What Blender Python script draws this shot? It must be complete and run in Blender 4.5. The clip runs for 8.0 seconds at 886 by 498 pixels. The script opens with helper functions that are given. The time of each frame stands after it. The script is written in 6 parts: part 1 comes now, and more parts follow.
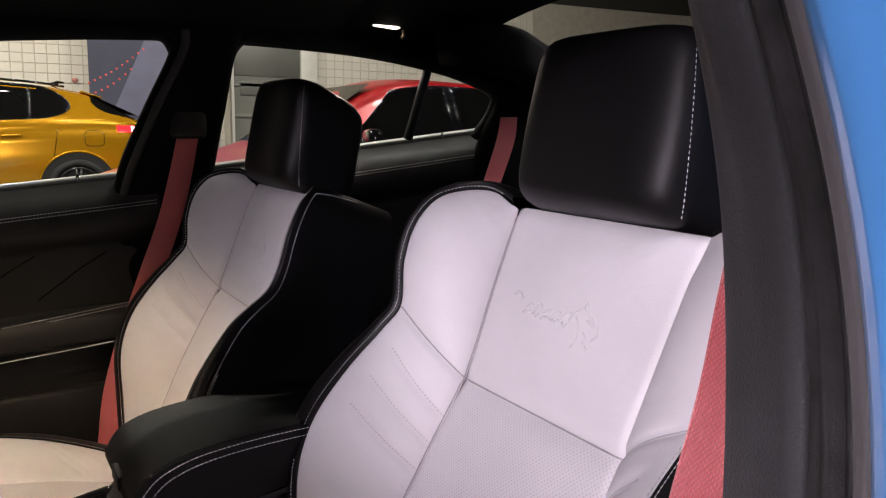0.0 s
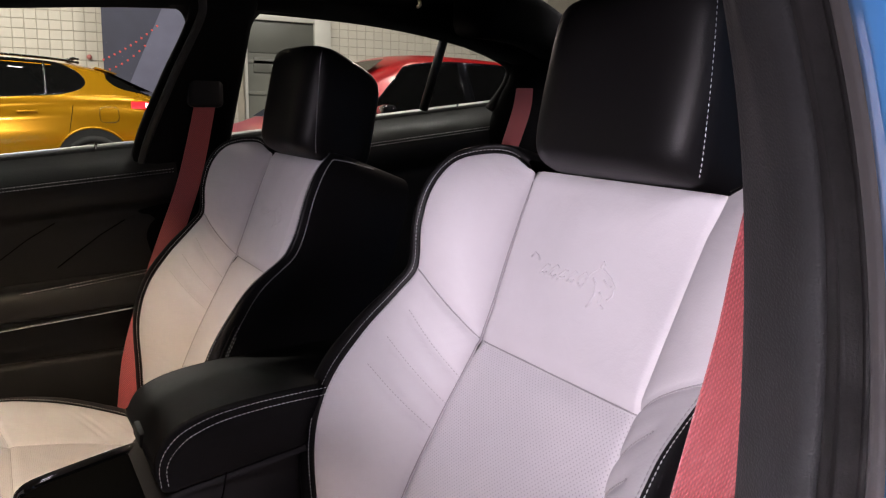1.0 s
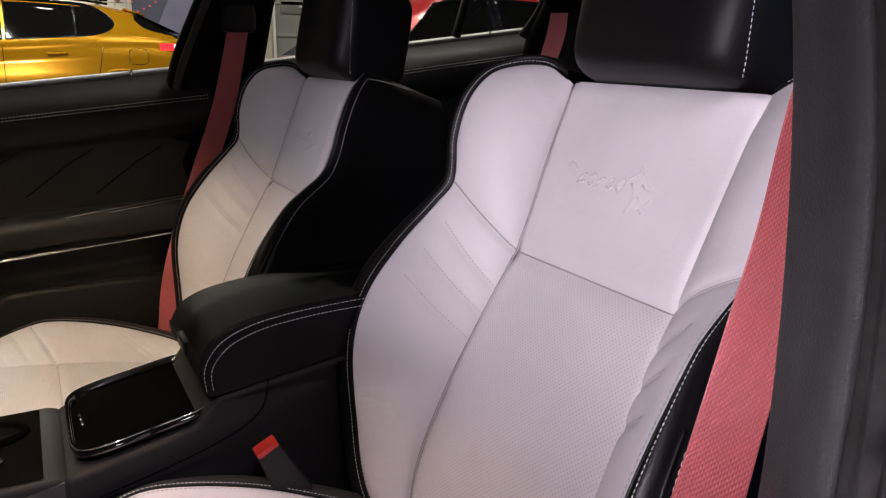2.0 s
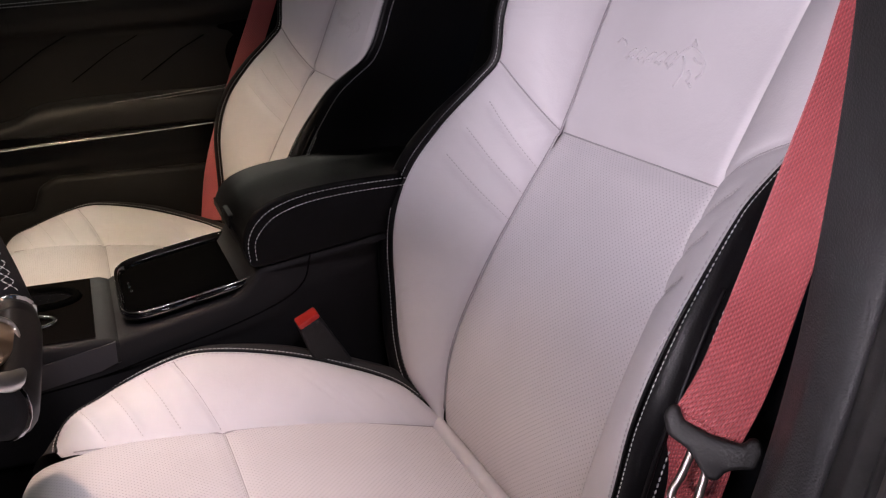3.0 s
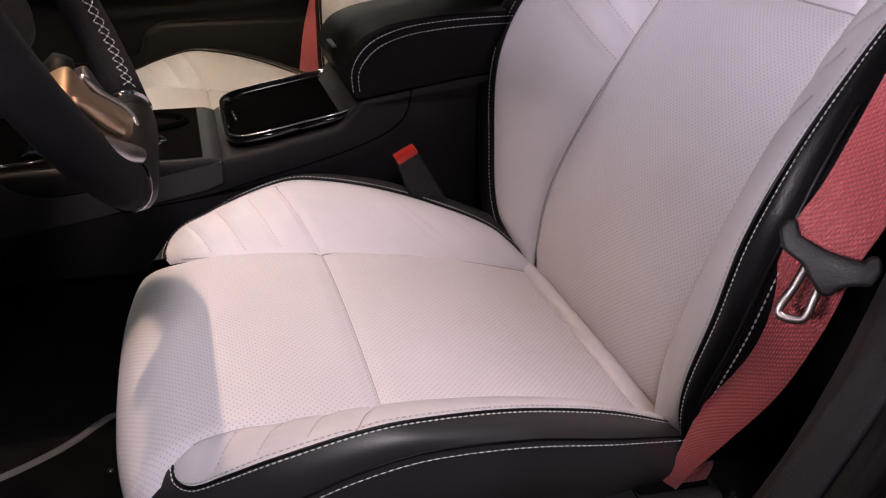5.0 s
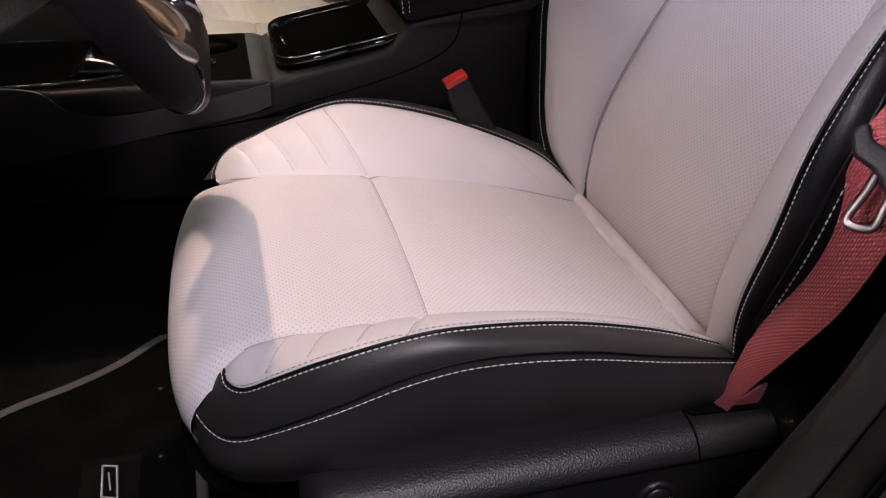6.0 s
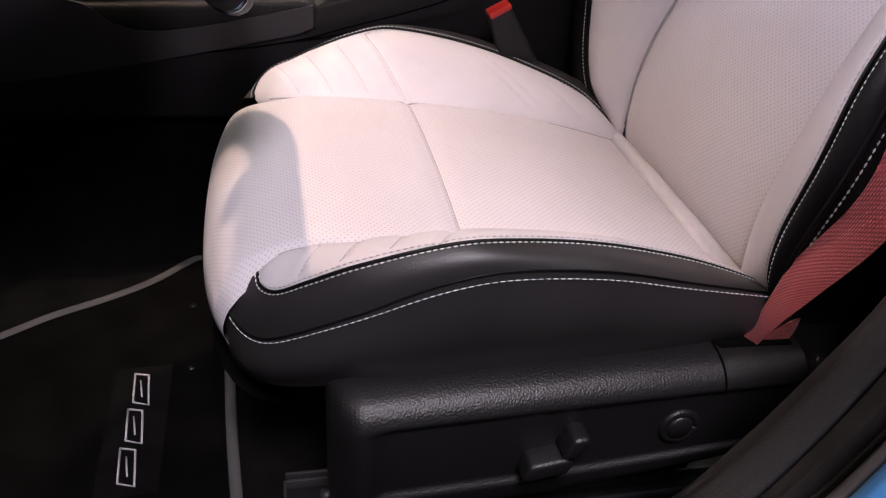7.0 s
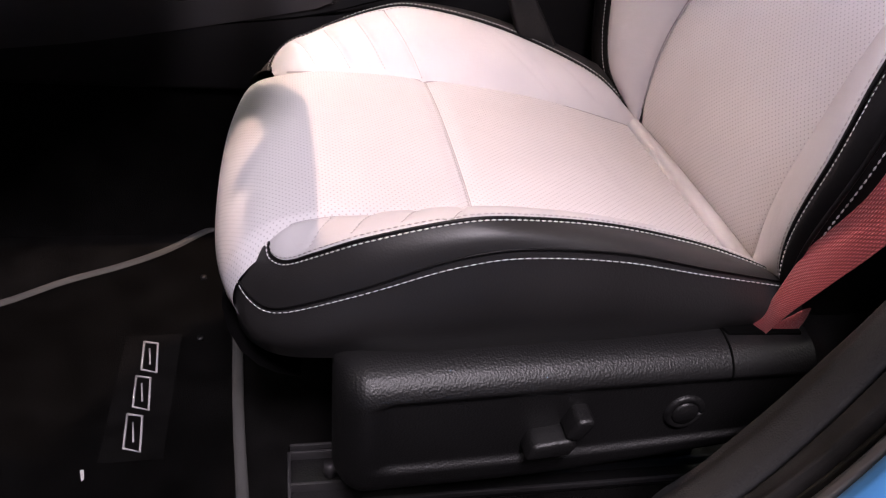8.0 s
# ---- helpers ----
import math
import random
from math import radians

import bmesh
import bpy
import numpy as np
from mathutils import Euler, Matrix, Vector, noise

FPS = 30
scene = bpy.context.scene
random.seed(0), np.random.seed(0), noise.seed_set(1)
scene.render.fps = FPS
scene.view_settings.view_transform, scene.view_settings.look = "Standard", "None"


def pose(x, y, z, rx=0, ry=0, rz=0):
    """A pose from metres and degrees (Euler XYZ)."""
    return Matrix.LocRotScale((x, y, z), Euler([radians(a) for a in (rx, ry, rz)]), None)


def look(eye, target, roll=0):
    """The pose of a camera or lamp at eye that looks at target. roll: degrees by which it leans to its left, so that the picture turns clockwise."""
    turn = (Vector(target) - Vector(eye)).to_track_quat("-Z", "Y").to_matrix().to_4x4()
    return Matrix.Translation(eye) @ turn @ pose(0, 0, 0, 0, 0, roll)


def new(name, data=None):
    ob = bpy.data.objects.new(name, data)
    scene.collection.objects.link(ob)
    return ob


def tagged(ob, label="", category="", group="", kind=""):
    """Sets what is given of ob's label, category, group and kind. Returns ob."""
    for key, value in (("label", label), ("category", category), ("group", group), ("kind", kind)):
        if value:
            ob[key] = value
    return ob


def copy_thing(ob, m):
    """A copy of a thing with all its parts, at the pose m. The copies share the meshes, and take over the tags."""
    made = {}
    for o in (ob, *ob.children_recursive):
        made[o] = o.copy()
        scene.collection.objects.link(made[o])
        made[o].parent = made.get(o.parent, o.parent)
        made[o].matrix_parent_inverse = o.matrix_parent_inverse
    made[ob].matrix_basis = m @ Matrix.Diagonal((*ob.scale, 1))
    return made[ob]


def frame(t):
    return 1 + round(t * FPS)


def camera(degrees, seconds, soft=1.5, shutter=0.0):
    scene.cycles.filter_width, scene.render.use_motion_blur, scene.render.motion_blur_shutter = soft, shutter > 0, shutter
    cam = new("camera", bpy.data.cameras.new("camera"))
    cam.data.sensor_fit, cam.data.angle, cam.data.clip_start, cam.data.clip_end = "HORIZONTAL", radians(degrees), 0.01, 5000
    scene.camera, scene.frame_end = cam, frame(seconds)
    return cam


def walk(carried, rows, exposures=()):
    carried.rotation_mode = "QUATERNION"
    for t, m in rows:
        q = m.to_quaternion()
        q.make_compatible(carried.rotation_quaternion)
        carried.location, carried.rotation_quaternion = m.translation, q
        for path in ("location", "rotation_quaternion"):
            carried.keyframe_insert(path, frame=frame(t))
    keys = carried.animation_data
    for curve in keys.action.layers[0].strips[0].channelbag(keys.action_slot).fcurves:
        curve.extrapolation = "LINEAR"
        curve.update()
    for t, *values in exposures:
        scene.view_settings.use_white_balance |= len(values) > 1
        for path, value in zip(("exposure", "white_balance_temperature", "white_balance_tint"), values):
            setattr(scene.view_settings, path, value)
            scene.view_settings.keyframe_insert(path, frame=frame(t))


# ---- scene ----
cam = camera(57.3, 8.0, 1.2)
PATH = [
    (0, (0.992, 0.116, 1.226), (-0.719, 1.107, 0.928), 0.8),
    (0.5, (0.995, 0.112, 1.217), (-0.719, 1.095, 0.905), 0.9),
    (1, (0.998, 0.107, 1.207), (-0.721, 1.068, 0.859), 1.0),
    (1.5, (1.004, 0.099, 1.186), (-0.719, 1.026, 0.772), 0.7),
    (2.8, (1.014, 0.082, 1.134), (-0.704, 0.895, 0.513), 1.5),
    (3, (1.019, 0.08, 1.121), (-0.693, 0.868, 0.453), 1.7),
    (3.5, (1.027, 0.079, 1.101), (-0.682, 0.806, 0.358), 1.6),
    (4, (1.03, 0.069, 1.081), (-0.672, 0.752, 0.284), 1.9),
    (4.5, (1.033, 0.058, 1.066), (-0.659, 0.697, 0.212), 3.1),
    (5.8, (1.038, 0.051, 1.022), (-0.638, 0.54, 0.046), 2.6),
    (6, (1.041, 0.045, 1.014), (-0.627, 0.52, 0.016), 2.8),
    (6.5, (1.047, 0.041, 0.998), (-0.605, 0.481, -0.04), 3.5),
    (7, (1.059, 0.039, 0.982), (-0.576, 0.435, -0.099), 4.5),
    (7.5, (1.065, 0.04, 0.976), (-0.556, 0.409, -0.136), 5.4),
    (8, (1.063, 0.039, 0.975), (-0.559, 0.407, -0.136), 6.1),
]
walk(cam, [(t, look(eye, target, roll)) for t, eye, target, roll in PATH], [(0.0, -0.05), (1.5, -0.15), (3.0, -0.33), (4.5, -0.37), (6.0, -0.34), (7.2, 0.05), (8.0, 0.20)])

# ---- light and world ----
world = bpy.data.worlds.new("hall_dusk")
scene.world = world
world.use_nodes = True
world.node_tree.nodes["Background"].inputs[0].default_value = (0.55, 0.58, 0.65, 1)
world.node_tree.nodes["Background"].inputs[1].default_value = 0.038
scene.view_settings.exposure = 0.0


def area_lamp(name, eye, target, size, watts, colour):
    d = bpy.data.lights.new(name, "AREA")
    d.shape, d.size, d.energy, d.color = "DISK", size, watts, colour
    ob = new(name, d)
    ob.matrix_world = look(eye, target)
    return ob


# hall spotlights beside the open driver's door
area_lamp("hall_spotlight", (2.35, 0.05, 3.4), (0.4, 0.40, 0.75), 1.0, 122, (1.0, 0.89, 1.0))
# unseen second spot, added ahead of the open door to brighten seat and belt
beam = bpy.data.lights.new("hall_spotlight", "SPOT")
beam.energy, beam.color, beam.shadow_soft_size, beam.spot_size, beam.spot_blend = 1410, (1.0, 0.88, 1.0), 0.47, radians(20), 1.0
new("hall_spotlight", beam).matrix_world = look((2.7, -3.3, 1.82), (0.46, 0.56, 0.85))
# hall lighting over the neighbouring cars and the far wall
area_lamp("hall_floodlight", (-11.0, -2.5, 6.3), (-14.0, -1.5, 1.5), 1.0, 520, (1.0, 0.93, 0.80))
area_lamp("hall_floodlight", (-10.0, 6.0, 6.3), (-14.0, 6.5, 1.5), 1.0, 300, (1.0, 0.95, 0.86))
area_lamp("hall_floodlight", (-6.5, -0.5, 6.2), (-8.0, 0.0, 0.8), 0.5, 470, (1.0, 0.95, 0.85))
area_lamp("hall_floodlight", (-2.6, 3.0, 6.0), (-4.6, 3.2, 0.8), 0.4, 170, (1.0, 0.96, 0.90))
# warm map lamp in the overhead console of the car, above the windscreen header
for eye, target, watts, colour in (((0.065, -0.075, 1.4255), (0.36, 0.06, 0.6), 39, (1.0, 0.70, 0.53)), ((-0.085, -0.075, 1.4255), (-0.40, 0.12, 0.7), 53, (1.0, 0.75, 0.50))):
    beam = bpy.data.lights.new("map_lamp_glow", "SPOT")
    beam.energy, beam.color, beam.shadow_soft_size, beam.spot_size, beam.spot_blend = watts, colour, 0.011, radians(72), 0.85
    new("map_lamp_glow", beam).matrix_world = look(eye, target)
# courtesy lamp on the roof rail over the rear seat
area_lamp("courtesy_lamp_glow", (-0.50, 0.855, 1.408), (-0.35, 0.6, 0.6), 0.03, 0.42, (1.0, 0.82, 0.72))

# ---- materials ----


def mat(name, colour, rough=0.5, metal=0.0, **kw):
    """A principled material. vary: colour change by noise; grain, depth: fine bump; coat; spots for uv perforation."""
    m = bpy.data.materials.new(name)
    m.use_nodes = True
    nt = m.node_tree
    b = nt.nodes["Principled BSDF"]
    n, link = nt.nodes.new, nt.links.new
    b.inputs["Roughness"].default_value = rough
    b.inputs["Metallic"].default_value = metal
    b.inputs["Base Color"].default_value = (*colour, 1)
    for key, name_ in (("coat", "Coat Weight"), ("sheen", "Sheen Weight"), ("spec", "Specular IOR Level"), ("glass", "Transmission Weight"), ("ior", "IOR")):
        if key in kw:
            b.inputs[name_].default_value = kw[key]
    if "coat" in kw:
        b.inputs["Coat Roughness"].default_value = 0.04
    tc = n("ShaderNodeTexCoord")
    colour_out = None
    if kw.get("vary"):
        big = n("ShaderNodeTexNoise")
        big.inputs["Scale"].default_value = kw.get("vscale", 6)
        big.inputs["Detail"].default_value = 6
        link(tc.outputs["Object"], big.inputs["Vector"])
        ramp = n("ShaderNodeMapRange")
        ramp.inputs["From Min"].default_value, ramp.inputs["From Max"].default_value = 0.3, 0.7
        ramp.inputs["To Min"].default_value, ramp.inputs["To Max"].default_value = 1 - kw["vary"], 1 + kw["vary"]
        link(big.outputs["Fac"], ramp.inputs["Value"])
        mul = n("ShaderNodeVectorMath")
        mul.operation = "SCALE"
        mul.inputs[0].default_value = colour
        link(ramp.outputs["Result"], mul.inputs["Scale"])
        colour_out = mul.outputs["Vector"]
        rr = n("ShaderNodeMapRange")
        rr.inputs["To Min"].default_value, rr.inputs["To Max"].default_value = max(0.02, rough * 0.85), min(1, rough * 1.15)
        link(big.outputs["Fac"], rr.inputs["Value"])
        link(rr.outputs["Result"], b.inputs["Roughness"])
    height = None
    if kw.get("grain"):
        if kw.get("cells"):
            tex = n("ShaderNodeTexVoronoi")
            tex.feature = "SMOOTH_F1"
            out = "Distance"
        else:
            tex = n("ShaderNodeTexNoise")
            tex.inputs["Detail"].default_value = 4
            out = "Fac"
        tex.inputs["Scale"].default_value = kw["grain"]
        link(tc.outputs["Object"], tex.inputs["Vector"])
        height = tex.outputs[out]
    if kw.get("spots"):
        # staggered perforation, one hole each few millimetres of the uv map, which is in metres
        sc = n("ShaderNodeVectorMath")
        sc.operation = "SCALE"
        sc.inputs["Scale"].default_value = 1 / kw["spots"]
        rot = n("ShaderNodeVectorRotate")
        rot.rotation_type = "Z_AXIS"
        rot.inputs["Angle"].default_value = radians(45)
        link(tc.outputs["UV"], rot.inputs["Vector"])
        link(rot.outputs["Vector"], sc.inputs[0])
        fr = n("ShaderNodeVectorMath")
        fr.operation = "FRACTION"
        link(sc.outputs["Vector"], fr.inputs[0])
        sub = n("ShaderNodeVectorMath")
        sub.operation = "SUBTRACT"
        sub.inputs[1].default_value = (0.5, 0.5, 0)
        link(fr.outputs["Vector"], sub.inputs[0])
        sep = n("ShaderNodeSeparateXYZ")
        link(sub.outputs["Vector"], sep.inputs[0])
        com = n("ShaderNodeCombineXYZ")
        link(sep.outputs[0], com.inputs[0])
        link(sep.outputs[1], com.inputs[1])
        ln = n("ShaderNodeVectorMath")
        ln.operation = "LENGTH"
        link(com.outputs[0], ln.inputs[0])
        hole = n("ShaderNodeMapRange")
        hole.inputs["From Min"].default_value, hole.inputs["From Max"].default_value = 0.12, 0.22
        link(ln.outputs["Value"], hole.inputs["Value"])
        dark = n("ShaderNodeMix")
        dark.data_type = "RGBA"
        dark.inputs[6].default_value = tuple(c * kw.get("hole", 0.5) for c in colour) + (1,)
        if colour_out:
            link(colour_out, dark.inputs[7])
        else:
            dark.inputs[7].default_value = (*colour, 1)
        link(hole.outputs["Result"], dark.inputs[0])
        colour_out = dark.outputs[2]
    if kw.get("weave"):
        # woven webbing: ribs along the strap and a diagonal twill, in uv metres
        sep = n("ShaderNodeSeparateXYZ")
        link(tc.outputs["UV"], sep.inputs[0])
        w1 = n("ShaderNodeTexWave")
        w1.bands_direction = "X"
        w1.inputs["Scale"].default_value = kw["weave"]
        w1.inputs["Distortion"].default_value = 0.6
        link(tc.outputs["UV"], w1.inputs["Vector"])
        w2 = n("ShaderNodeTexWave")
        w2.bands_direction = "DIAGONAL"
        w2.inputs["Scale"].default_value = kw["weave"] * 0.8
        w2.inputs["Distortion"].default_value = 1.0
        link(tc.outputs["UV"], w2.inputs["Vector"])
        ad = n("ShaderNodeMath")
        ad.operation = "MULTIPLY"
        link(w1.outputs["Fac"], ad.inputs[0])
        link(w2.outputs["Fac"], ad.inputs[1])
        height = ad.outputs[0]
        mr = n("ShaderNodeMapRange")
        mr.inputs["To Min"].default_value, mr.inputs["To Max"].default_value = 0.68, 1.28
        link(height, mr.inputs["Value"])
        sc = n("ShaderNodeVectorMath")
        sc.operation = "SCALE"
        sc.inputs[0].default_value = colour
        link(mr.outputs["Result"], sc.inputs["Scale"])
        colour_out = sc.outputs["Vector"]
    if kw.get("random"):
        oi = n("ShaderNodeObjectInfo")
        gi = n("ShaderNodeNewGeometry")
        ad = n("ShaderNodeMath")
        ad.operation = "ADD"
        link(oi.outputs["Random"], ad.inputs[0])
        link(gi.outputs["Random Per Island"], ad.inputs[1])
        mr = n("ShaderNodeMapRange")
        mr.inputs["From Max"].default_value = 2
        mr.inputs["To Min"].default_value, mr.inputs["To Max"].default_value = 1 - kw["random"], 1 + kw["random"]
        link(ad.outputs[0], mr.inputs["Value"])
        sc = n("ShaderNodeVectorMath")
        sc.operation = "SCALE"
        sc.inputs[0].default_value = colour
        link(mr.outputs["Result"], sc.inputs["Scale"])
        colour_out = sc.outputs["Vector"]
    if colour_out:
        link(colour_out, b.inputs["Base Color"])
    if height:
        bump = n("ShaderNodeBump")
        bump.inputs["Strength"].default_value = kw.get("strength", 0.3)
        bump.inputs["Distance"].default_value = kw.get("depth", 0.0004)
        link(height, bump.inputs["Height"])
        link(bump.outputs["Normal"], b.inputs["Normal"])
        if kw.get("crease"):
            # broad soft puckers of stretched leather
            soft_n = n("ShaderNodeTexNoise")
            soft_n.inputs["Scale"].default_value = kw["crease"]
            soft_n.inputs["Detail"].default_value = 3
            soft_n.inputs["Distortion"].default_value = 0.8
            link(tc.outputs["Object"], soft_n.inputs["Vector"])
            wide = n("ShaderNodeBump")
            wide.inputs["Strength"].default_value = 0.35
            wide.inputs["Distance"].default_value = 0.006
            link(soft_n.outputs["Fac"], wide.inputs["Height"])
            link(wide.outputs["Normal"], bump.inputs["Normal"])
    if kw.get("glow"):
        b.inputs["Emission Color"].default_value = (*colour, 1)
        b.inputs["Emission Strength"].default_value = kw["glow"]
    return m


LIGHT = (0.60, 0.575, 0.60)
M_LIGHT = mat("light_leather", LIGHT, 0.48, spec=0.32, crease=16, vary=0.03, vscale=14, grain=620, cells=True, strength=0.22, depth=0.0005)
M_PERF = mat("perforated_light_leather", LIGHT, 0.5, spec=0.32, crease=12, vary=0.03, vscale=14, spots=0.0040, hole=0.66, grain=620, cells=True, strength=0.2, depth=0.0005)
# lighter copy of black_leather: light on the cushion skirt put into its colour
M_BLACK_LIT = mat("lit_black_leather", (0.0225, 0.0210, 0.0216), 0.44, spec=0.5, vary=0.15, vscale=10, grain=680, cells=True, strength=0.2, depth=0.0005)
M_BLACK = mat("black_leather", (0.0054, 0.0050, 0.0054), 0.46, spec=0.19, vary=0.15, vscale=10, grain=620, cells=True, strength=0.2, depth=0.0006)
M_THREAD = mat("white_thread", (0.70, 0.69, 0.68), 0.7)
M_THREAD_GREY = mat("grey_thread", (0.44, 0.42, 0.43), 0.7)
M_PLASTIC = mat("black_grained_plastic", (0.0072, 0.0068, 0.0072), 0.46, spec=0.5, vary=0.18, vscale=8, grain=620, cells=True, strength=0.5, depth=0.0007)
M_TRIM = mat("charcoal_pillar_trim", (0.0034, 0.0034, 0.0038), 0.62, spec=0.06, vary=0.12, vscale=7, grain=800, strength=0.4, depth=0.0005)
M_SILL = mat("grained_sill_plastic", (0.025, 0.0247, 0.0262), 0.55, spec=0.34, vary=0.14, vscale=9, grain=720, cells=True, strength=0.5, depth=0.0007)
M_RUBBER = mat("worn_rubber_seal", (0.018, 0.0168, 0.0168), 0.9, spec=0.2, vary=0.45, vscale=40, grain=700, strength=0.4, depth=0.0008)
M_GREYMETAL = mat("grey_painted_edge", (0.082, 0.076, 0.077), 0.42, vary=0.12, vscale=12)
M_CARPET = mat("black_carpet", (0.0064, 0.0060, 0.0060), 1.0, vary=0.4, vscale=25, grain=900, strength=0.9, depth=0.002, spec=0.02)
M_MAT = mat("black_mat_pile", (0.0036, 0.0034, 0.0034), 1.0, vary=0.4, vscale=20, grain=1100, strength=0.9, depth=0.002, spec=0.02)
M_BINDING = mat("grey_mat_binding", (0.065, 0.063, 0.062), 0.9, grain=700, strength=0.6, depth=0.001, vary=0.15, vscale=30)
M_BELT = mat("red_webbing", (0.56, 0.088, 0.098), 0.42, weave=175, strength=0.9, depth=0.0009, sheen=0.2, spec=1.0)
M_REDBTN = mat("red_button", (0.38, 0.02, 0.015), 0.4)
M_CHROME = mat("chrome", (0.75, 0.74, 0.72), 0.12, 1.0)
M_DARKCHROME = mat("dark_chrome", (0.28, 0.26, 0.24), 0.16, 1.0)
M_STEEL = mat("brushed_steel", (0.50, 0.49, 0.48), 0.3, 1.0, vary=0.1, vscale=40)
M_DARKSTEEL = mat("worn_dark_steel", (0.26, 0.23, 0.21), 0.32, 1.0, vary=0.2, vscale=40)
M_SATIN = mat("satin_metal_trim", (0.64, 0.47, 0.31), 0.34, 1.0, vary=0.05, vscale=20)
M_PIANO = mat("piano_black", (0.004, 0.004, 0.005), 0.06, coat=1.0)
M_CARBON = mat("carbon_weave_trim", (0.0040, 0.0036, 0.0034), 0.85, spots=0.004, hole=0.3, spec=0.0)
# lighter than the other console trim: light on this side put into the colour
M_CONSOLE_LIT = mat("lit_console_plastic", (0.032, 0.030, 0.032), 0.55, spec=0.3, vary=0.1, vscale=9, grain=800, strength=0.3, depth=0.0004)
M_PADBLACK = mat("soft_black_pad", (0.0140, 0.0134, 0.0136), 0.5, spec=0.25, vary=0.15, vscale=10, grain=520, cells=True, strength=0.35, depth=0.0006)
M_LID = mat("black_armrest_leather", (0.0036, 0.0034, 0.0036), 0.52, spec=0.12, vary=0.15, vscale=10, grain=620, cells=True, strength=0.25, depth=0.0005)
M_CONSOLE = mat("soft_console_trim", (0.0115, 0.0109, 0.0116), 0.6, spec=0.15, vary=0.15, vscale=9, grain=700, strength=0.35, depth=0.0005)
M_DULLBLACK = mat("dull_black_trim", (0.002, 0.002, 0.002), 0.7, spec=0.0, vary=0.1, vscale=10)
M_SILL_GLEAM = mat("sill_gleam_tone", (0.42, 0.41, 0.39), 0.35, 0.3, vary=0.08, vscale=12)
M_RAIL = mat("dark_rail_steel", (0.10, 0.095, 0.10), 0.38, 0.7, vary=0.15, vscale=30)
M_GAP = mat("panel_gap", (0.002, 0.002, 0.002), 0.9, spec=0.05)
# darker tubes along the seams: the grooves' shade put into their colour
M_SEAM_SHADE = mat("seam_shade_tone", (0.34, 0.325, 0.335), 0.7)
M_SUEDE = mat("black_suede", (0.008, 0.0075, 0.0085), 0.95, vary=0.3, vscale=40, grain=900, strength=0.5, depth=0.001, spec=0.2)
M_HEADLINER = mat("black_headliner_cloth", (0.0055, 0.0055, 0.0055), 1.0, spec=0.05, vary=0.2, vscale=20, grain=900, strength=0.5, depth=0.0008)
M_BLUE = mat("blue_metallic_paint", (0.095, 0.33, 0.76), 0.42, 0.0, coat=1.0, grain=2500, strength=0.05, depth=0.0003)
M_YELLOW = mat("yellow_pearl_paint", (0.60, 0.29, 0.008), 0.16, 0.65, coat=1.0)
M_RED = mat("red_paint", (0.24, 0.004, 0.005), 0.30, 0.15, coat=0.4, spec=0.3)
M_GLASSDARK = mat("dark_tinted_glass", (0.003, 0.003, 0.003), 0.03, spec=0.35)
M_TYRE = mat("tyre_rubber", (0.006, 0.006, 0.006), 0.8, grain=60, strength=0.3)
M_RIM = mat("dark_alloy", (0.05, 0.05, 0.052), 0.35, 0.9)
M_TAIL = mat("tail_lamp", (1.0, 0.02, 0.03), 0.2, glow=1.1)
M_TAILCORE = mat("tail_lamp_core", (1.0, 0.55, 0.66), 0.2, glow=4.0)
M_LAMP = mat("lit_lamp_lens", (1.0, 0.86, 0.72), 0.3, glow=9.0)
M_HALLLAMP = mat("hall_lamp_face", (1.0, 0.95, 0.85), 0.3, glow=130.0)
M_TILE = mat("glazed_wall_block", (0.56, 0.52, 0.45), 0.4, random=0.06, grain=30, strength=0.1)
M_JOINT = mat("mortar", (0.38, 0.34, 0.28), 0.9, vary=0.1)
M_DOORGREY = mat("grey_painted_door", (0.125, 0.125, 0.108), 0.5, vary=0.08, vscale=2, grain=40, strength=0.1)
M_DOORDARK = mat("dark_grey_door_panel", (0.085, 0.085, 0.074), 0.5, vary=0.08, vscale=2)
M_FRAME = mat("pale_door_frame", (0.50, 0.48, 0.44), 0.5, vary=0.05, vscale=3)
M_BANNER = mat("dark_blue_banner", (0.040, 0.042, 0.070), 0.6, vary=0.2, vscale=1.2)
M_BANNERPALE = mat("pale_blue_banner", (0.115, 0.115, 0.175), 0.6, vary=0.15, vscale=1.5)
M_BANNERRED = mat("red_banner_dots", (0.75, 0.10, 0.09), 0.6)
M_BELL = mat("faded_red_enamel", (0.45, 0.16, 0.14), 0.4, vary=0.2, vscale=20)
M_HALLFLOOR = mat("hall_carpet", (0.06, 0.06, 0.065), 0.95, vary=0.2, vscale=2, grain=200, strength=0.5)
M_HALLCEIL = mat("hall_ceiling", (0.11, 0.11, 0.10), 0.9, vary=0.2, vscale=0.8)
M_UPPERWALL = mat("dark_olive_wall_paint", (0.026, 0.025, 0.018), 0.8, vary=0.2, vscale=0.8)
M_GLASS = mat("window_glass", (0.95, 0.97, 0.96), 0.0, glass=1.0, ior=1.02, spec=0.2)

# ---- mesh tools ----


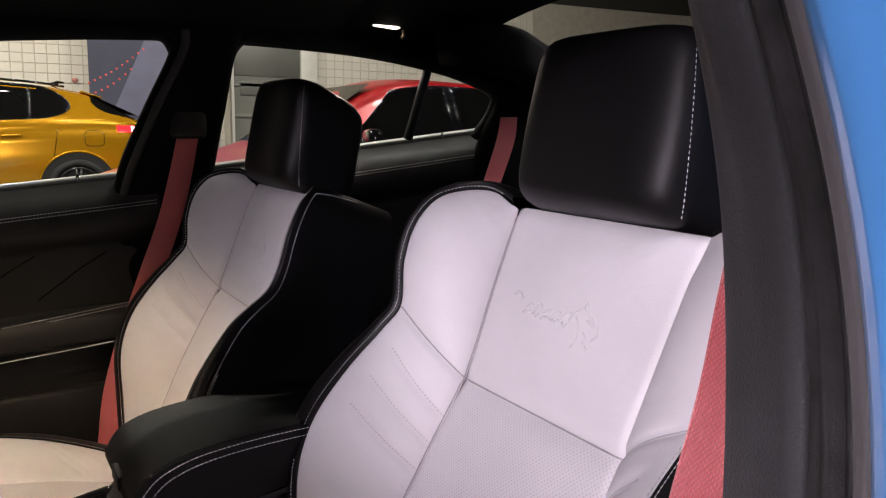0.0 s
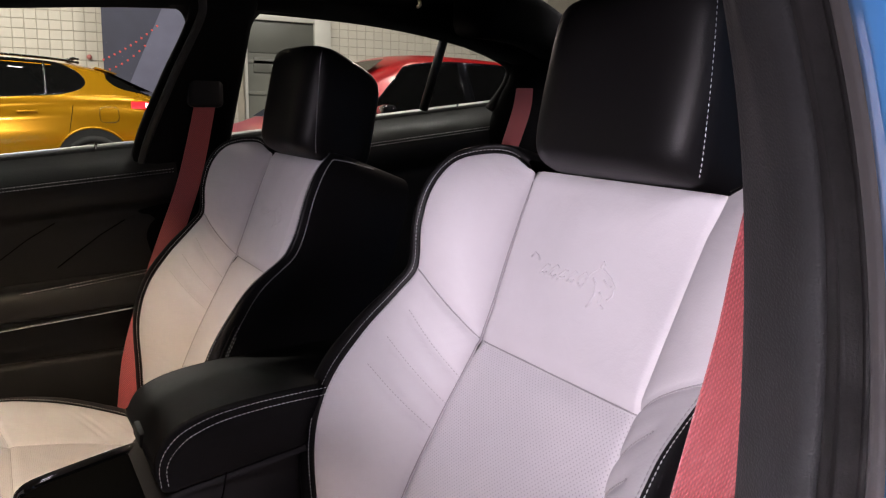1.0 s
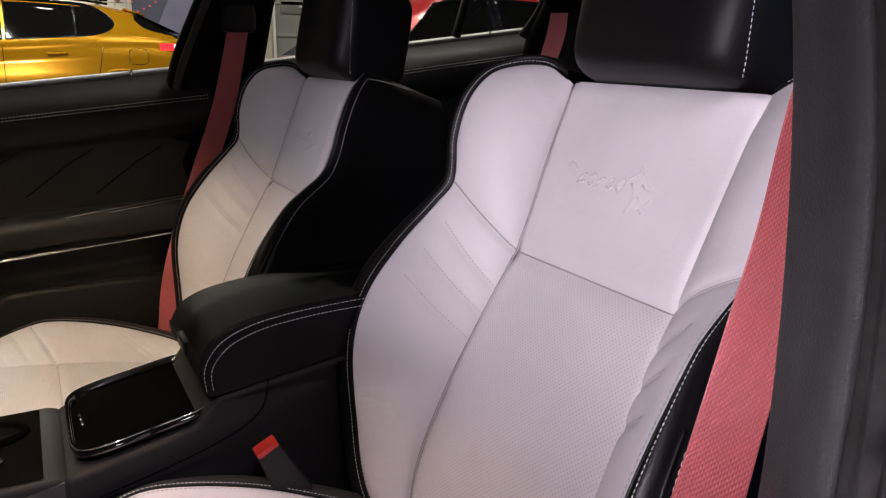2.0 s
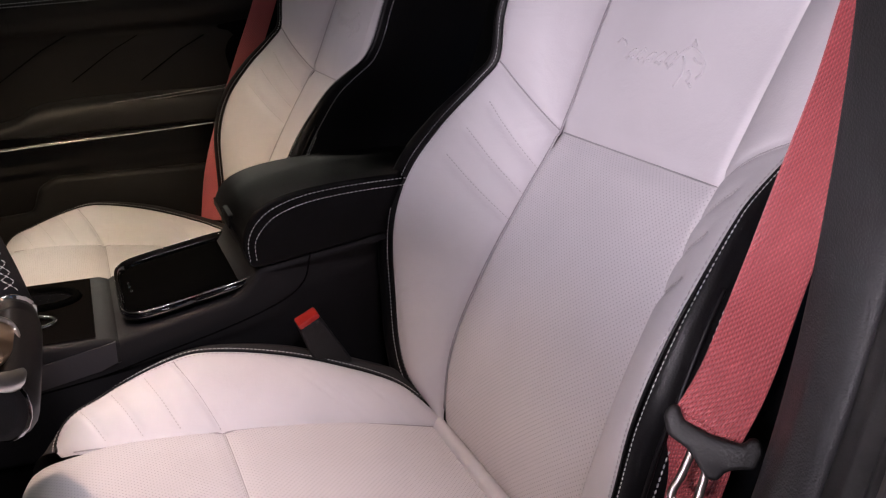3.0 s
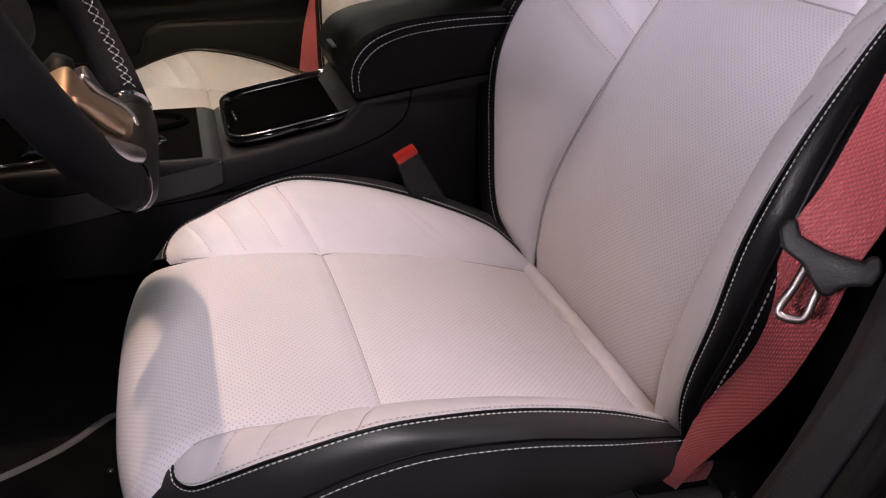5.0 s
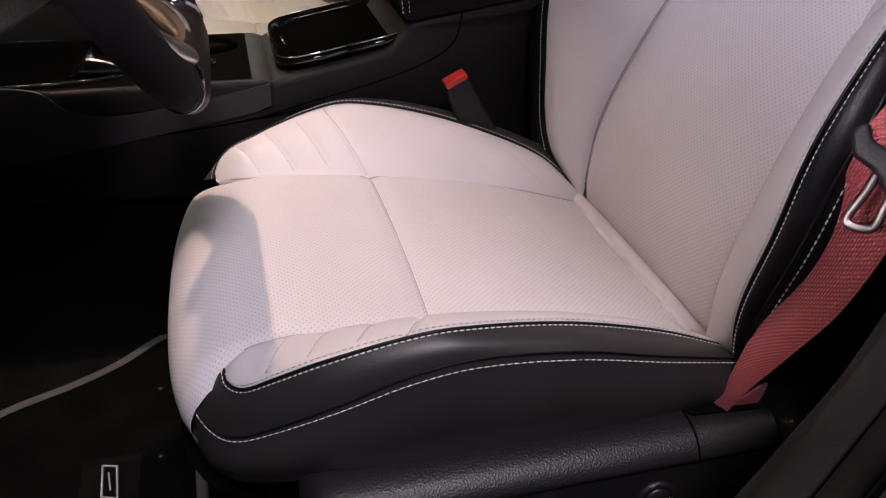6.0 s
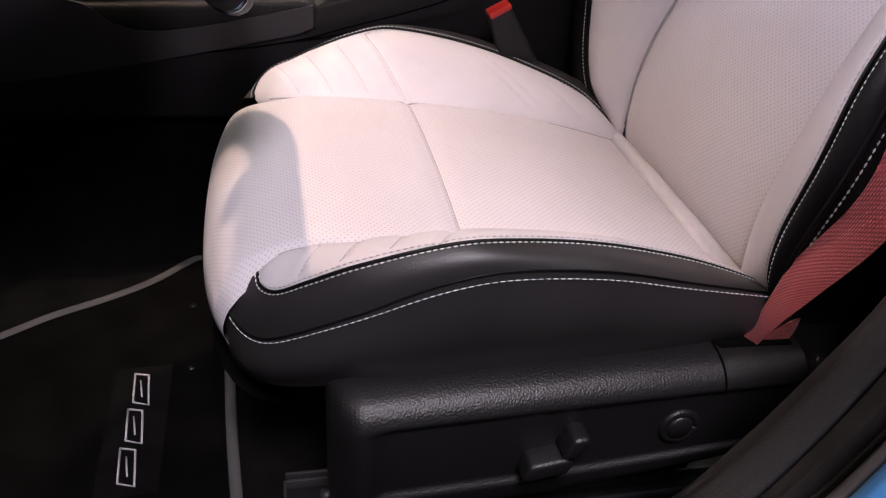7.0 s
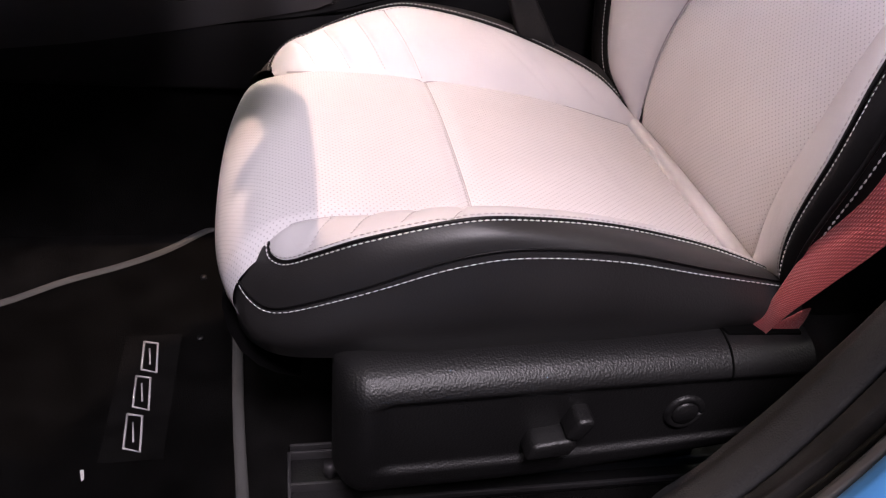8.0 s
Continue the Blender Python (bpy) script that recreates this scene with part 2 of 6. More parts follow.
def spline(ts, vals):
    """A smooth curve through rows of values at the parameters ts."""
    ts, vals = np.array(ts, float), np.array(vals, float)
    if vals.ndim == 1:
        vals = vals[:, None]
    n = len(ts)
    tan = np.zeros_like(vals)
    for i in range(n):
        a, b = max(0, i - 1), min(n - 1, i + 1)
        tan[i] = (vals[b] - vals[a]) / (ts[b] - ts[a])

    def at(t):
        t = min(max(t, ts[0]), ts[-1])
        i = min(int(np.searchsorted(ts, t, "right")) - 1, n - 2)
        h = ts[i + 1] - ts[i]
        u = (t - ts[i]) / h
        return (vals[i] * (1 + 2 * u) * (1 - u) ** 2 + tan[i] * h * u * (1 - u) ** 2
                + vals[i + 1] * u * u * (3 - 2 * u) + tan[i + 1] * h * u * u * (u - 1))
    return at


def mesh_ob(name, verts, faces, material, parent=None, origin=(0, 0, 0), label="", smooth=True, uvs=None, kind=""):
    me = bpy.data.meshes.new(name)
    me.from_pydata([tuple(Vector(v) - Vector(origin)) for v in verts], [], faces)
    if uvs is not None:
        layer = me.uv_layers.new(name="UVMap")
        for lo in me.loops:
            layer.data[lo.index].uv = uvs[lo.vertex_index]
    if smooth:
        me.polygons.foreach_set("use_smooth", [True] * len(me.polygons))
    me.materials.append(material)
    me.update()
    ob = new(name, me)
    if parent:
        ob.parent = parent
    else:
        ob.location = origin
    return tagged(ob, label=label, kind=kind)


def grid(P, us, vs, flip=False):
    """Vertices, faces and uvs in metres of a patch P(u, v)."""
    pts = np.array([[P(u, v) for u in us] for v in vs], float)
    nv, nu = pts.shape[:2]
    ulen = np.concatenate([[0], np.cumsum(np.linalg.norm(np.diff(pts[nv // 2], axis=0), axis=1))])
    mid = pts[:, nu // 2]
    vlen = np.concatenate([[0], np.cumsum(np.linalg.norm(np.diff(mid, axis=0), axis=1))])
    uvs = [(ulen[i], vlen[j]) for j in range(nv) for i in range(nu)]
    faces = []
    for j in range(nv - 1):
        for i in range(nu - 1):
            f = (j * nu + i, j * nu + i + 1, (j + 1) * nu + i + 1, (j + 1) * nu + i)
            faces.append(f[::-1] if flip else f)
    return [tuple(p) for p in pts.reshape(-1, 3)], faces, uvs


def patch(name, P, us, vs, material, parent, origin, label="", flip=False):
    v, f, uv = grid(P, us, vs, flip)
    return mesh_ob(name, v, f, material, parent, origin, label, True, uv)


def tube_data(points, r, seg=8, caps=True, flat=1.0, up=None):
    """A round (or flattened) tube along points."""
    pts = [Vector(p) for p in points]
    verts, faces = [], []
    n = len(pts)
    prev = None
    for i, p in enumerate(pts):
        t = (pts[min(i + 1, n - 1)] - pts[max(i - 1, 0)]).normalized()
        ref = Vector(up) if up else (prev or (Vector((0, 0, 1)) if abs(t.z) < 0.9 else Vector((1, 0, 0))))
        a = (ref - t * ref.dot(t)).normalized()
        prev = a
        b = t.cross(a)
        rr = r[i] if isinstance(r, (list, tuple)) else r
        for k in range(seg):
            w = 2 * math.pi * k / seg
            verts.append(p + a * (rr * flat * math.cos(w)) + b * (rr * math.sin(w)))
    for i in range(n - 1):
        for k in range(seg):
            k2 = (k + 1) % seg
            faces.append((i * seg + k, i * seg + k2, (i + 1) * seg + k2, (i + 1) * seg + k))
    if caps:
        faces.append(tuple(range(seg))[::-1])
        faces.append(tuple((n - 1) * seg + k for k in range(seg)))
    return verts, faces


def tube(name, points, r, material, parent=None, origin=(0, 0, 0), label="", seg=8, flat=1.0, up=None):
    v, f = tube_data(points, r, seg, True, flat, up)
    return mesh_ob(name, v, f, material, parent, origin, label)


def resample(points, step):
    pts = np.array(points, float)
    d = np.concatenate([[0], np.cumsum(np.linalg.norm(np.diff(pts, axis=0), axis=1))])
    n = max(2, int(d[-1] / step))
    q = np.linspace(0, d[-1], n)
    return np.stack([np.interp(q, d, pts[:, k]) for k in range(3)], 1)


def stitch_data(points, step=0.0055, length=0.0042, w=0.0011):
    """Short thread stitches along a line of points."""
    pts = resample(points, step)
    verts, faces = [], []
    for i in range(len(pts) - 1):
        p, q = Vector(pts[i]), Vector(pts[i + 1])
        t = (q - p).normalized()
        a = t.cross(Vector((0.3, 0.5, 0.8))).normalized() * w / 2
        b = t.cross(a).normalized() * w / 2
        q = p + t * length
        o = len(verts)
        m = (p + q) / 2
        for c, k in ((p, 0.35), (m, 1.0), (q, 0.35)):
            verts += [c + (a + b) * k, c + (a - b) * k, c - (a + b) * k, c - (a - b) * k]
        for s in (0, 4):
            for k in range(4):
                k2 = (k + 1) % 4
                faces.append((o + s + k, o + s + k2, o + s + 4 + k2, o + s + 4 + k))
    return verts, faces


def stitches(name, lines, material, parent, origin, step=0.0055, length=0.0042, w=0.0011, label=""):
    V, F = [], []
    for ln in lines:
        v, f = stitch_data(ln, step, length, w)
        o = len(V)
        V += v
        F += [tuple(i + o for i in x) for x in f]
    return mesh_ob(name, V, F, material, parent, origin, label)


def slab(name, outline, axis, lo, hi, material, parent=None, origin=(0, 0, 0), bevel=0.004, seg=2, label="", kind="", smooth=True):
    """A prism: the outline (pairs in the two other axes, in order) from lo to hi along axis, its edges rounded."""
    bm = bmesh.new()
    k = "xyz".index(axis)

    def put(p, h):
        c = list(p)
        c.insert(k, h)
        return Vector(c) - Vector(origin)
    bot = [bm.verts.new(put(p, lo)) for p in outline]
    top = [bm.verts.new(put(p, hi)) for p in outline]
    n = len(outline)
    bm.faces.new(bot[::-1])
    bm.faces.new(top)
    for i in range(n):
        bm.faces.new((bot[i], bot[(i + 1) % n], top[(i + 1) % n], top[i]))
    bmesh.ops.recalc_face_normals(bm, faces=bm.faces)
    if bevel:
        edges = [e for e in bm.edges if len(e.link_faces) == 2 and e.calc_face_angle(0) > 0.35]
        bmesh.ops.bevel(bm, geom=edges, offset=bevel, segments=seg, affect="EDGES", profile=0.5, clamp_overlap=True)
    me = bpy.data.meshes.new(name)
    bm.to_mesh(me)
    bm.free()
    if smooth:
        me.polygons.foreach_set("use_smooth", [True] * len(me.polygons))
        me.set_sharp_from_angle(angle=radians(35))
    me.materials.append(material)
    ob = new(name, me)
    if parent:
        ob.parent = parent
    else:
        ob.location = origin
    return tagged(ob, label=label, kind=kind)


def box(name, lo, hi, material, parent=None, origin=(0, 0, 0), bevel=0.004, seg=2, label="", kind=""):
    return slab(name, [(lo[0], lo[1]), (hi[0], lo[1]), (hi[0], hi[1]), (lo[0], hi[1])], "z", lo[2], hi[2], material, parent, origin, bevel, seg, label, kind)


def empty(name, at, label, category, group="", kind=""):
    ob = new(name)
    ob.location = at
    ob.empty_display_size = 0.05
    return tagged(ob, label, category, group, kind)


def bump_at(x, c, w):
    return math.exp(-((x - c) / w) ** 2)

# ---- front seat ----
CX = 0.352          # centre line of the driver's seat
SEAT_AT = (CX, 0.25, 0.36)


def bk(x, s, d):
    """Backrest place: x across, s up along the backrest, d forward of its plane."""
    return np.array((CX + x, 0.461 + 0.352 * s - 0.936 * d, 0.569 + 0.936 * s + 0.352 * d))


half_in = spline((0, 0.08, 0.2, 0.3, 0.4, 0.5, 0.6), (0.150, 0.154, 0.150, 0.141, 0.133, 0.139, 0.146))
deep_in = spline((0, 0.1, 0.2, 0.3, 0.4, 0.5, 0.61), (0.002, 0.026, 0.026, 0.018, 0.007, 0.004, 0.0))
back_edge = spline((0, 0.08, 0.2, 0.33, 0.45, 0.56, 0.66, 0.71, 0.78, 0.85, 0.90, 0.94, 0.97, 1.0),
                   ((0.165, 0.0, 0.0), (0.205, 0.04, 0.045), (0.236, 0.13, 0.082), (0.249, 0.21, 0.110), (0.251, 0.28, 0.114),
                    (0.242, 0.35, 0.098), (0.229, 0.415, 0.074), (0.223, 0.447, 0.065), (0.223, 0.50, 0.080), (0.221, 0.548, 0.082),
                    (0.214, 0.585, 0.068), (0.199, 0.606, 0.040), (0.176, 0.613, 0.018), (0.150, 0.603, 0.003)))
SEAM = 0.71


def inner_s(v):
    return float(np.interp(v, (0, SEAM, 1), (0.0, 0.392, 0.600)))


def edge_at(v, sg):
    """The wing's outer edge; the outboard wing is a little fuller at the shoulder."""
    b = np.array(back_edge(v))
    if sg > 0:
        b[0] += 0.007 * bump_at(v, 0.68, 0.22) + 0.041 * bump_at(v, 0.0, 0.09)
        q = min(1, max(0, (v - 0.60) / 0.18))
        b[2] *= 1 - 0.48 * q * q * (3 - 2 * q)
    return b


def back_bolster(sg):
    def P(w, v):
        s = inner_s(v)
        a = np.array((float(half_in(s)[0]), s, float(deep_in(s)[0]) - 0.003))
        b = edge_at(v, sg)
        c = a + (b - a) * w
        dx, dd = b[0] - a[0], b[2] - a[2]
        ln = math.hypot(dx, dd) + 1e-6
        lift = 0.014 * min(1, ln / 0.07) * math.sin(math.pi * w) ** 0.7
        mask = min(1, max(0, (w - 0.01) / 0.06)) * min(1, max(0, (0.82 - w) / 0.12))
        for k in range(3):
            lift -= 0.0038 * bump_at(v, SEAM - 0.062 - 0.062 * k - 0.040 * (0.75 - w), 0.013) * mask
        lift -= 0.0045 * bump_at(v, SEAM, 0.008) * min(1, (1 - w) / 0.1)
        lift -= 0.002 * bump_at(w, 0, 0.04)
        c = c + np.array((-dd, 0, dx)) / ln * lift
        return bk(sg * c[0], c[1], c[2])
    return P


def out_dir(v):
    a, b = back_edge(max(0, v - 0.01)), back_edge(min(1, v + 0.01))
    t = b[:2] - a[:2]
    t = t / (np.linalg.norm(t) + 1e-6)
    return np.array((t[1], -t[0]))


def back_side(sg):
    def P(w, v):
        b = edge_at(v, sg)
        o = out_dir(v)
        k = 0.004 + 0.030 * math.sin(min(1, w * 2.2) * math.pi / 2) * (1 - 0.35 * max(0, v - 0.6) / 0.4) - 0.012 * max(0, w - 0.6)
        d = b[2] - (b[2] + 0.125) * (w ** 1.5) + 0.004 * math.sin(min(1, w * 5) * math.pi)
        if sg > 0:
            k = 0.002 + (k - 0.002) * (1 - 0.72 * min(1, max(0, (v - 0.38) / 0.2))) * (1 - 0.6 * bump_at(v, 0.0, 0.14))
        if sg < 0:
            # the inboard side is puffed out beside the console
            k *= 1 - 0.4 * min(1, max(0, (v - 0.5) / 0.15))
            k += 0.020 * bump_at(v, 0.30, 0.30) * math.sin(min(1, w * 2.5) * math.pi / 2)
            d = b[2] - (b[2] + 0.125) * (max(0, w - 0.20) / 0.80) ** 1.4 + 0.008 * math.sin(min(1, w * 3.5) * math.pi)
        return bk(sg * (b[0] + o[0] * k), b[1] + o[1] * k, d)
    return P


def insert_back(s0, s1):
    def P(u, v):
        s = s0 + (s1 - s0) * v
        h = float(half_in(s)[0])
        edge = bump_at(abs(u), 1, 0.04) * 0.0048
        ends = (bump_at(v, 0, 0.04) + bump_at(v, 1, 0.035)) * 0.0050
        crown = 0.007 * max(0, 1 - u * u) * math.sin(math.pi * min(1, max(0, v))) ** 0.5
        tuck = 0.007 * max(0, abs(u) - 1) / 0.07
        return bk(u * h, s, float(deep_in(s)[0]) + crown - edge - ends - tuck)
    return P


cush_edge = spline((0, 0.05, 0.12, 0.2, 0.3, 0.45, 0.55, 0.7, 0.85, 0.95, 1.0),
                   ((0.170, 0.022, 0.614), (0.184, 0.024, 0.611), (0.200, 0.036, 0.616), (0.214, 0.058, 0.633), (0.227, 0.090, 0.653), (0.235, 0.150, 0.672),
                    (0.235, 0.190, 0.675), (0.225, 0.270, 0.662), (0.212, 0.350, 0.637), (0.195, 0.420, 0.606), (0.165, 0.458, 0.575)))
cush_in = spline((0, 0.05, 0.1, 0.2, 0.45, 0.7, 1.0), ((0.168, 0.024, 0.616), (0.160, 0.036, 0.6235), (0.154, 0.050, 0.627), (0.147, 0.085, 0.629), (0.145, 0.190, 0.624), (0.147, 0.320, 0.604), (0.153, 0.456, 0.567)))
cush_low = spline((0, 0.05, 0.1, 0.15, 0.2, 0.3, 0.45, 0.55, 0.7, 0.85, 1.0),
                  ((0.166, -0.007, 0.588), (0.178, 0.000, 0.578), (0.193, 0.010, 0.575), (0.207, 0.022, 0.578), (0.219, 0.040, 0.588), (0.241, 0.093, 0.621), (0.250, 0.150, 0.649),
                   (0.252, 0.200, 0.659), (0.250, 0.280, 0.652), (0.241, 0.360, 0.629), (0.222, 0.458, 0.597)))
cush_base = spline((0, 0.1, 0.2, 0.3, 0.4, 0.6, 0.8, 1.0),
                   ((0.150, -0.006, 0.512), (0.182, 0.008, 0.520), (0.208, 0.032, 0.529), (0.226, 0.075, 0.540), (0.238, 0.130, 0.547), (0.240, 0.220, 0.552), (0.240, 0.320, 0.557), (0.232, 0.462, 0.562)))
cush_top = spline((0, 0.1, 0.18, 0.25, 0.32, 0.4, 0.6, 0.8, 1.0),
                  ((-0.020, 0.540), (-0.0235, 0.562), (-0.020, 0.584), (-0.005, 0.607), (0.022, 0.622), (0.08, 0.632), (0.19, 0.626), (0.32, 0.606), (0.456, 0.567)))


def cw(x, y, z):
    return np.array((CX + x, y, z))


def cush_rim(v, sg):
    """The cushion's piped edge; the outboard one runs on to the backrest's foot."""
    b = np.array(cush_edge(v))
    if sg > 0:
        q = bump_at(v, 1.0, 0.07)
        b += np.array((0.015, 0.012, -0.001)) * q
    else:
        b += np.array((0.006, -0.006, 0.013)) * bump_at(v, 0.13, 0.10)
    return b


def cush_bolster(sg):
    def P(w, v):
        a, b = cush_in(v), cush_rim(v, sg)
        a = a + np.array(((0.014 if sg > 0 else -0.013) * min(1, v * 4), 0, 0 if sg > 0 else -0.003))
        c = a + (b - a) * w
        dx, dz = b[0] - a[0], b[2] - a[2]
        ln = math.hypot(dx, dz) + 1e-6
        lift = 0.012 * min(1, ln / 0.07) * math.sin(math.pi * w) ** 0.7
        mask = min(1, max(0, (w - 0.10) / 0.1)) * min(1, max(0, (0.9 - w) / 0.1))
        for k in range(3):
            lift -= 0.0024 * bump_at(v, 0.36 - 0.095 * k, 0.014) * mask
        lift -= 0.0045 * bump_at(v, 0.45, 0.009) * min(1, (1 - w) / 0.1)
        for vc, wc in ((0.78, 0.35), (0.82, 0.5), (0.93, 0.45)):
            lift -= 0.002 * bump_at(v + 0.1 * w, vc, 0.008) * bump_at(w, wc, 0.3)
        lift -= 0.002 * bump_at(w, 0, 0.04)
        c = c + np.array((-dz, 0, dx)) / ln * lift
        return cw(sg * c[0], c[1], c[2])
    return P


def cush_band(sg):
    def P(w, v):
        a, b = cush_rim(v, sg), cush_low(v)
        c = a + (b - a) * w
        puff = (0.0045 * math.sin(math.pi * w) + 0.001) * min(1, v / 0.14) if sg > 0 else 0.0075 * math.sin(math.pi * w) + 0.001
        o = np.array((0.75, -0.55 * max(0, 1 - v * 5), 0.45 if sg > 0 else 1.1))
        return cw(sg * (c[0] + o[0] * puff), c[1] + o[1] * puff, c[2] + o[2] * puff)
    return P


def cush_skirt(sg):
    def P(w, v):
        a, b = cush_low(v), cush_base(v)
        c = a + (b - a) * w
        puff = 0.011 * math.sin(math.pi * w) ** 1.25 * min(1, 0.3 + v / 0.14)
        o = np.array((0.95, -0.6 * max(0, 1 - v * 6), 0.0))
        return cw(sg * (c[0] + o[0] * puff), c[1] + o[1] * puff, c[2])
    return P


def insert_cush(v0, v1):
    def P(u, v):
        t = v0 + (v1 - v0) * v
        y, z = cush_top(t)
        h = float(np.interp(t, (0, 0.25, 0.35, 0.6, 1.0), (0.160, 0.163, 0.152, 0.146, 0.154)))
        edge = bump_at(abs(u), 1, 0.04) * 0.0055
        crown = 0.009 * max(0, 1 - u * u) * math.sin(math.pi * min(1, t * 1.1 + 0.05)) ** 0.5
        ends = (bump_at(v, 1, 0.03) + (bump_at(v, 0, 0.03) if v0 > 0.3 else 0)) * 0.0035
        fwd = 0.010 * max(0, 1 - u * u) * max(0, 1 - t / 0.3)
        tuck = max(0, abs(u) - 1) / 0.06
        y = y + 0.013 * min(1, abs(u)) ** 4 * max(0, 1 - t / 0.36)
        return cw(u * h + 0.009 * u * (u > 0) * min(1, t * 2) + 0.005 * min(1, t * 2), y - fwd + 0.014 * tuck * max(0, 1 - t / 0.3), z + (crown - edge - ends) * min(1, t * 3) - 0.016 * tuck)
    return P


def spread(n, a=0.0, b=1.0):
    return [a + (b - a) * i / (n - 1) for i in range(n)]


def close_edges(tuck):
    """Places across an insert from -1 to 1, closer together along its seams, with a tucked margin."""
    half = spread(16, 0.0, 0.84) + spread(11, 0.86, 1.0) + [1.0 + 0.5 * tuck, 1.0 + tuck]
    return [-u for u in half[:0:-1]] + half


def headrest(parent):
    """A padded head restraint: front pad between two seams, two side gussets."""
    def seam_cos(s):
        return 0.955 - 0.18 * s

    def section(a, s):
        """a: angle round the plan section, s: 0 bottom to 1 top."""
        t = s * 2 - 1
        r = (1 - abs(t) ** 8) ** (1 / 4) if abs(t) < 1 else 0
        hx = 0.135 * (0.885 + 0.06 * math.sin(math.pi * min(1, s * 0.75 + 0.15))) * (0.70 + 0.30 * r)
        hd = 0.076 * (0.35 + 0.65 * r)
        ca, sa = math.cos(a), math.sin(a)
        x = math.copysign(abs(ca) ** 0.42, ca) * hx
        d = math.copysign(abs(sa) ** 0.55, sa) * hd
        seam = bump_at(abs(ca), seam_cos(s), 0.020) * 0.0022 if sa > 0 else 0
        top_lean = 0.018 * (s - 0.4)
        return bk(x, 0.604 + 0.181 * s - 0.012 * min(1, max(0, (0.03 - d) / 0.09)) * s, d - seam - 0.008 + top_lean - 0.012 * (1 - s))
    ang = [2 * math.pi * i / 72 for i in range(73)]
    ss = [0.5 - 0.5 * math.cos(math.pi * i / 30) for i in range(31)]
    head = patch("headrest", lambda a, s: section(a, s), ang, ss, M_BLACK, parent, SEAT_AT, "padded black leather headrest", True)
    mesh_ob("headrest_base", [tuple(section(a, 0.0)) for a in ang[:-1]], [tuple(range(72))], M_BLACK, head, SEAT_AT)
    mesh_ob("headrest_top", [tuple(section(a, 1.0)) for a in ang[:-1]], [tuple(range(72))[::-1]], M_BLACK, head, SEAT_AT)
    lines = []
    for sg in (-1, 1):
        ln = []
        for s in spread(40, 0.05, 0.95):
            ca = seam_cos(s)
            lo = section(math.acos(sg * ca), s)
            ln.append((lo[0] + sg * 0.0007, lo[1] - 0.0006, lo[2] + 0.0004))
        lines.append(ln)
    for ln in lines:
        stitches("headrest_stitching", [ln], M_THREAD, head, SEAT_AT, 0.0052, 0.0034, 0.0008)
    for sg in (-1, 1):
        tube("headrest_post", [bk(sg * 0.06, 0.56, -0.02), bk(sg * 0.06, 0.63, -0.02)], 0.006, M_CHROME, parent, SEAT_AT)


def emblem(parent):
    """Unreadable slanted strokes and a ragged crest, pressed into the upper panel."""
    top = insert_back(0.392, 0.604)

    def on(x, s, lift=0.0):
        v = (s - 0.392) / (0.604 - 0.392)
        p = top(x / float(half_in(s)[0]), v)
        return p + np.array((0, -0.936, 0.352)) * lift

    def bar(pts, r):
        v, f = tube_data([on(x, s, 0.0002) for x, s in pts], r, 6, True, 0.5, (0, -0.936, 0.352))
        mesh_ob("embossed_stroke", v, f, M_LIGHT, parent, SEAT_AT)
    bar([(-0.086, 0.503), (-0.081, 0.508), (-0.074, 0.506), (-0.068, 0.501)], 0.0014)
    for k, lean in enumerate((0.0, 0.002, -0.001, 0.001, 0.003)):
        x0 = -0.060 + 0.0160 * k
        bar([(x0, 0.487 + lean), (x0 + 0.004, 0.494 + lean), (x0 + 0.010, 0.499 + lean), (x0 + 0.014, 0.498)], 0.0015)
        bar([(x0 + 0.003, 0.490), (x0 + 0.008, 0.4885 - lean), (x0 + 0.012, 0.491)], 0.0013)
    for pts in ([(0.016, 0.494), (0.022, 0.503), (0.031, 0.510), (0.040, 0.508), (0.050, 0.503), (0.058, 0.496), (0.060, 0.487), (0.054, 0.481)],
                [(0.026, 0.499), (0.032, 0.494), (0.035, 0.485), (0.033, 0.475), (0.029, 0.469)], [(0.041, 0.500), (0.047, 0.496), (0.054, 0.495)],
                [(0.041, 0.487), (0.046, 0.483), (0.044, 0.476)], [(0.048, 0.475), (0.053, 0.472)], [(0.031, 0.510), (0.033, 0.517), (0.038, 0.511)]):
        bar(pts, 0.0014)


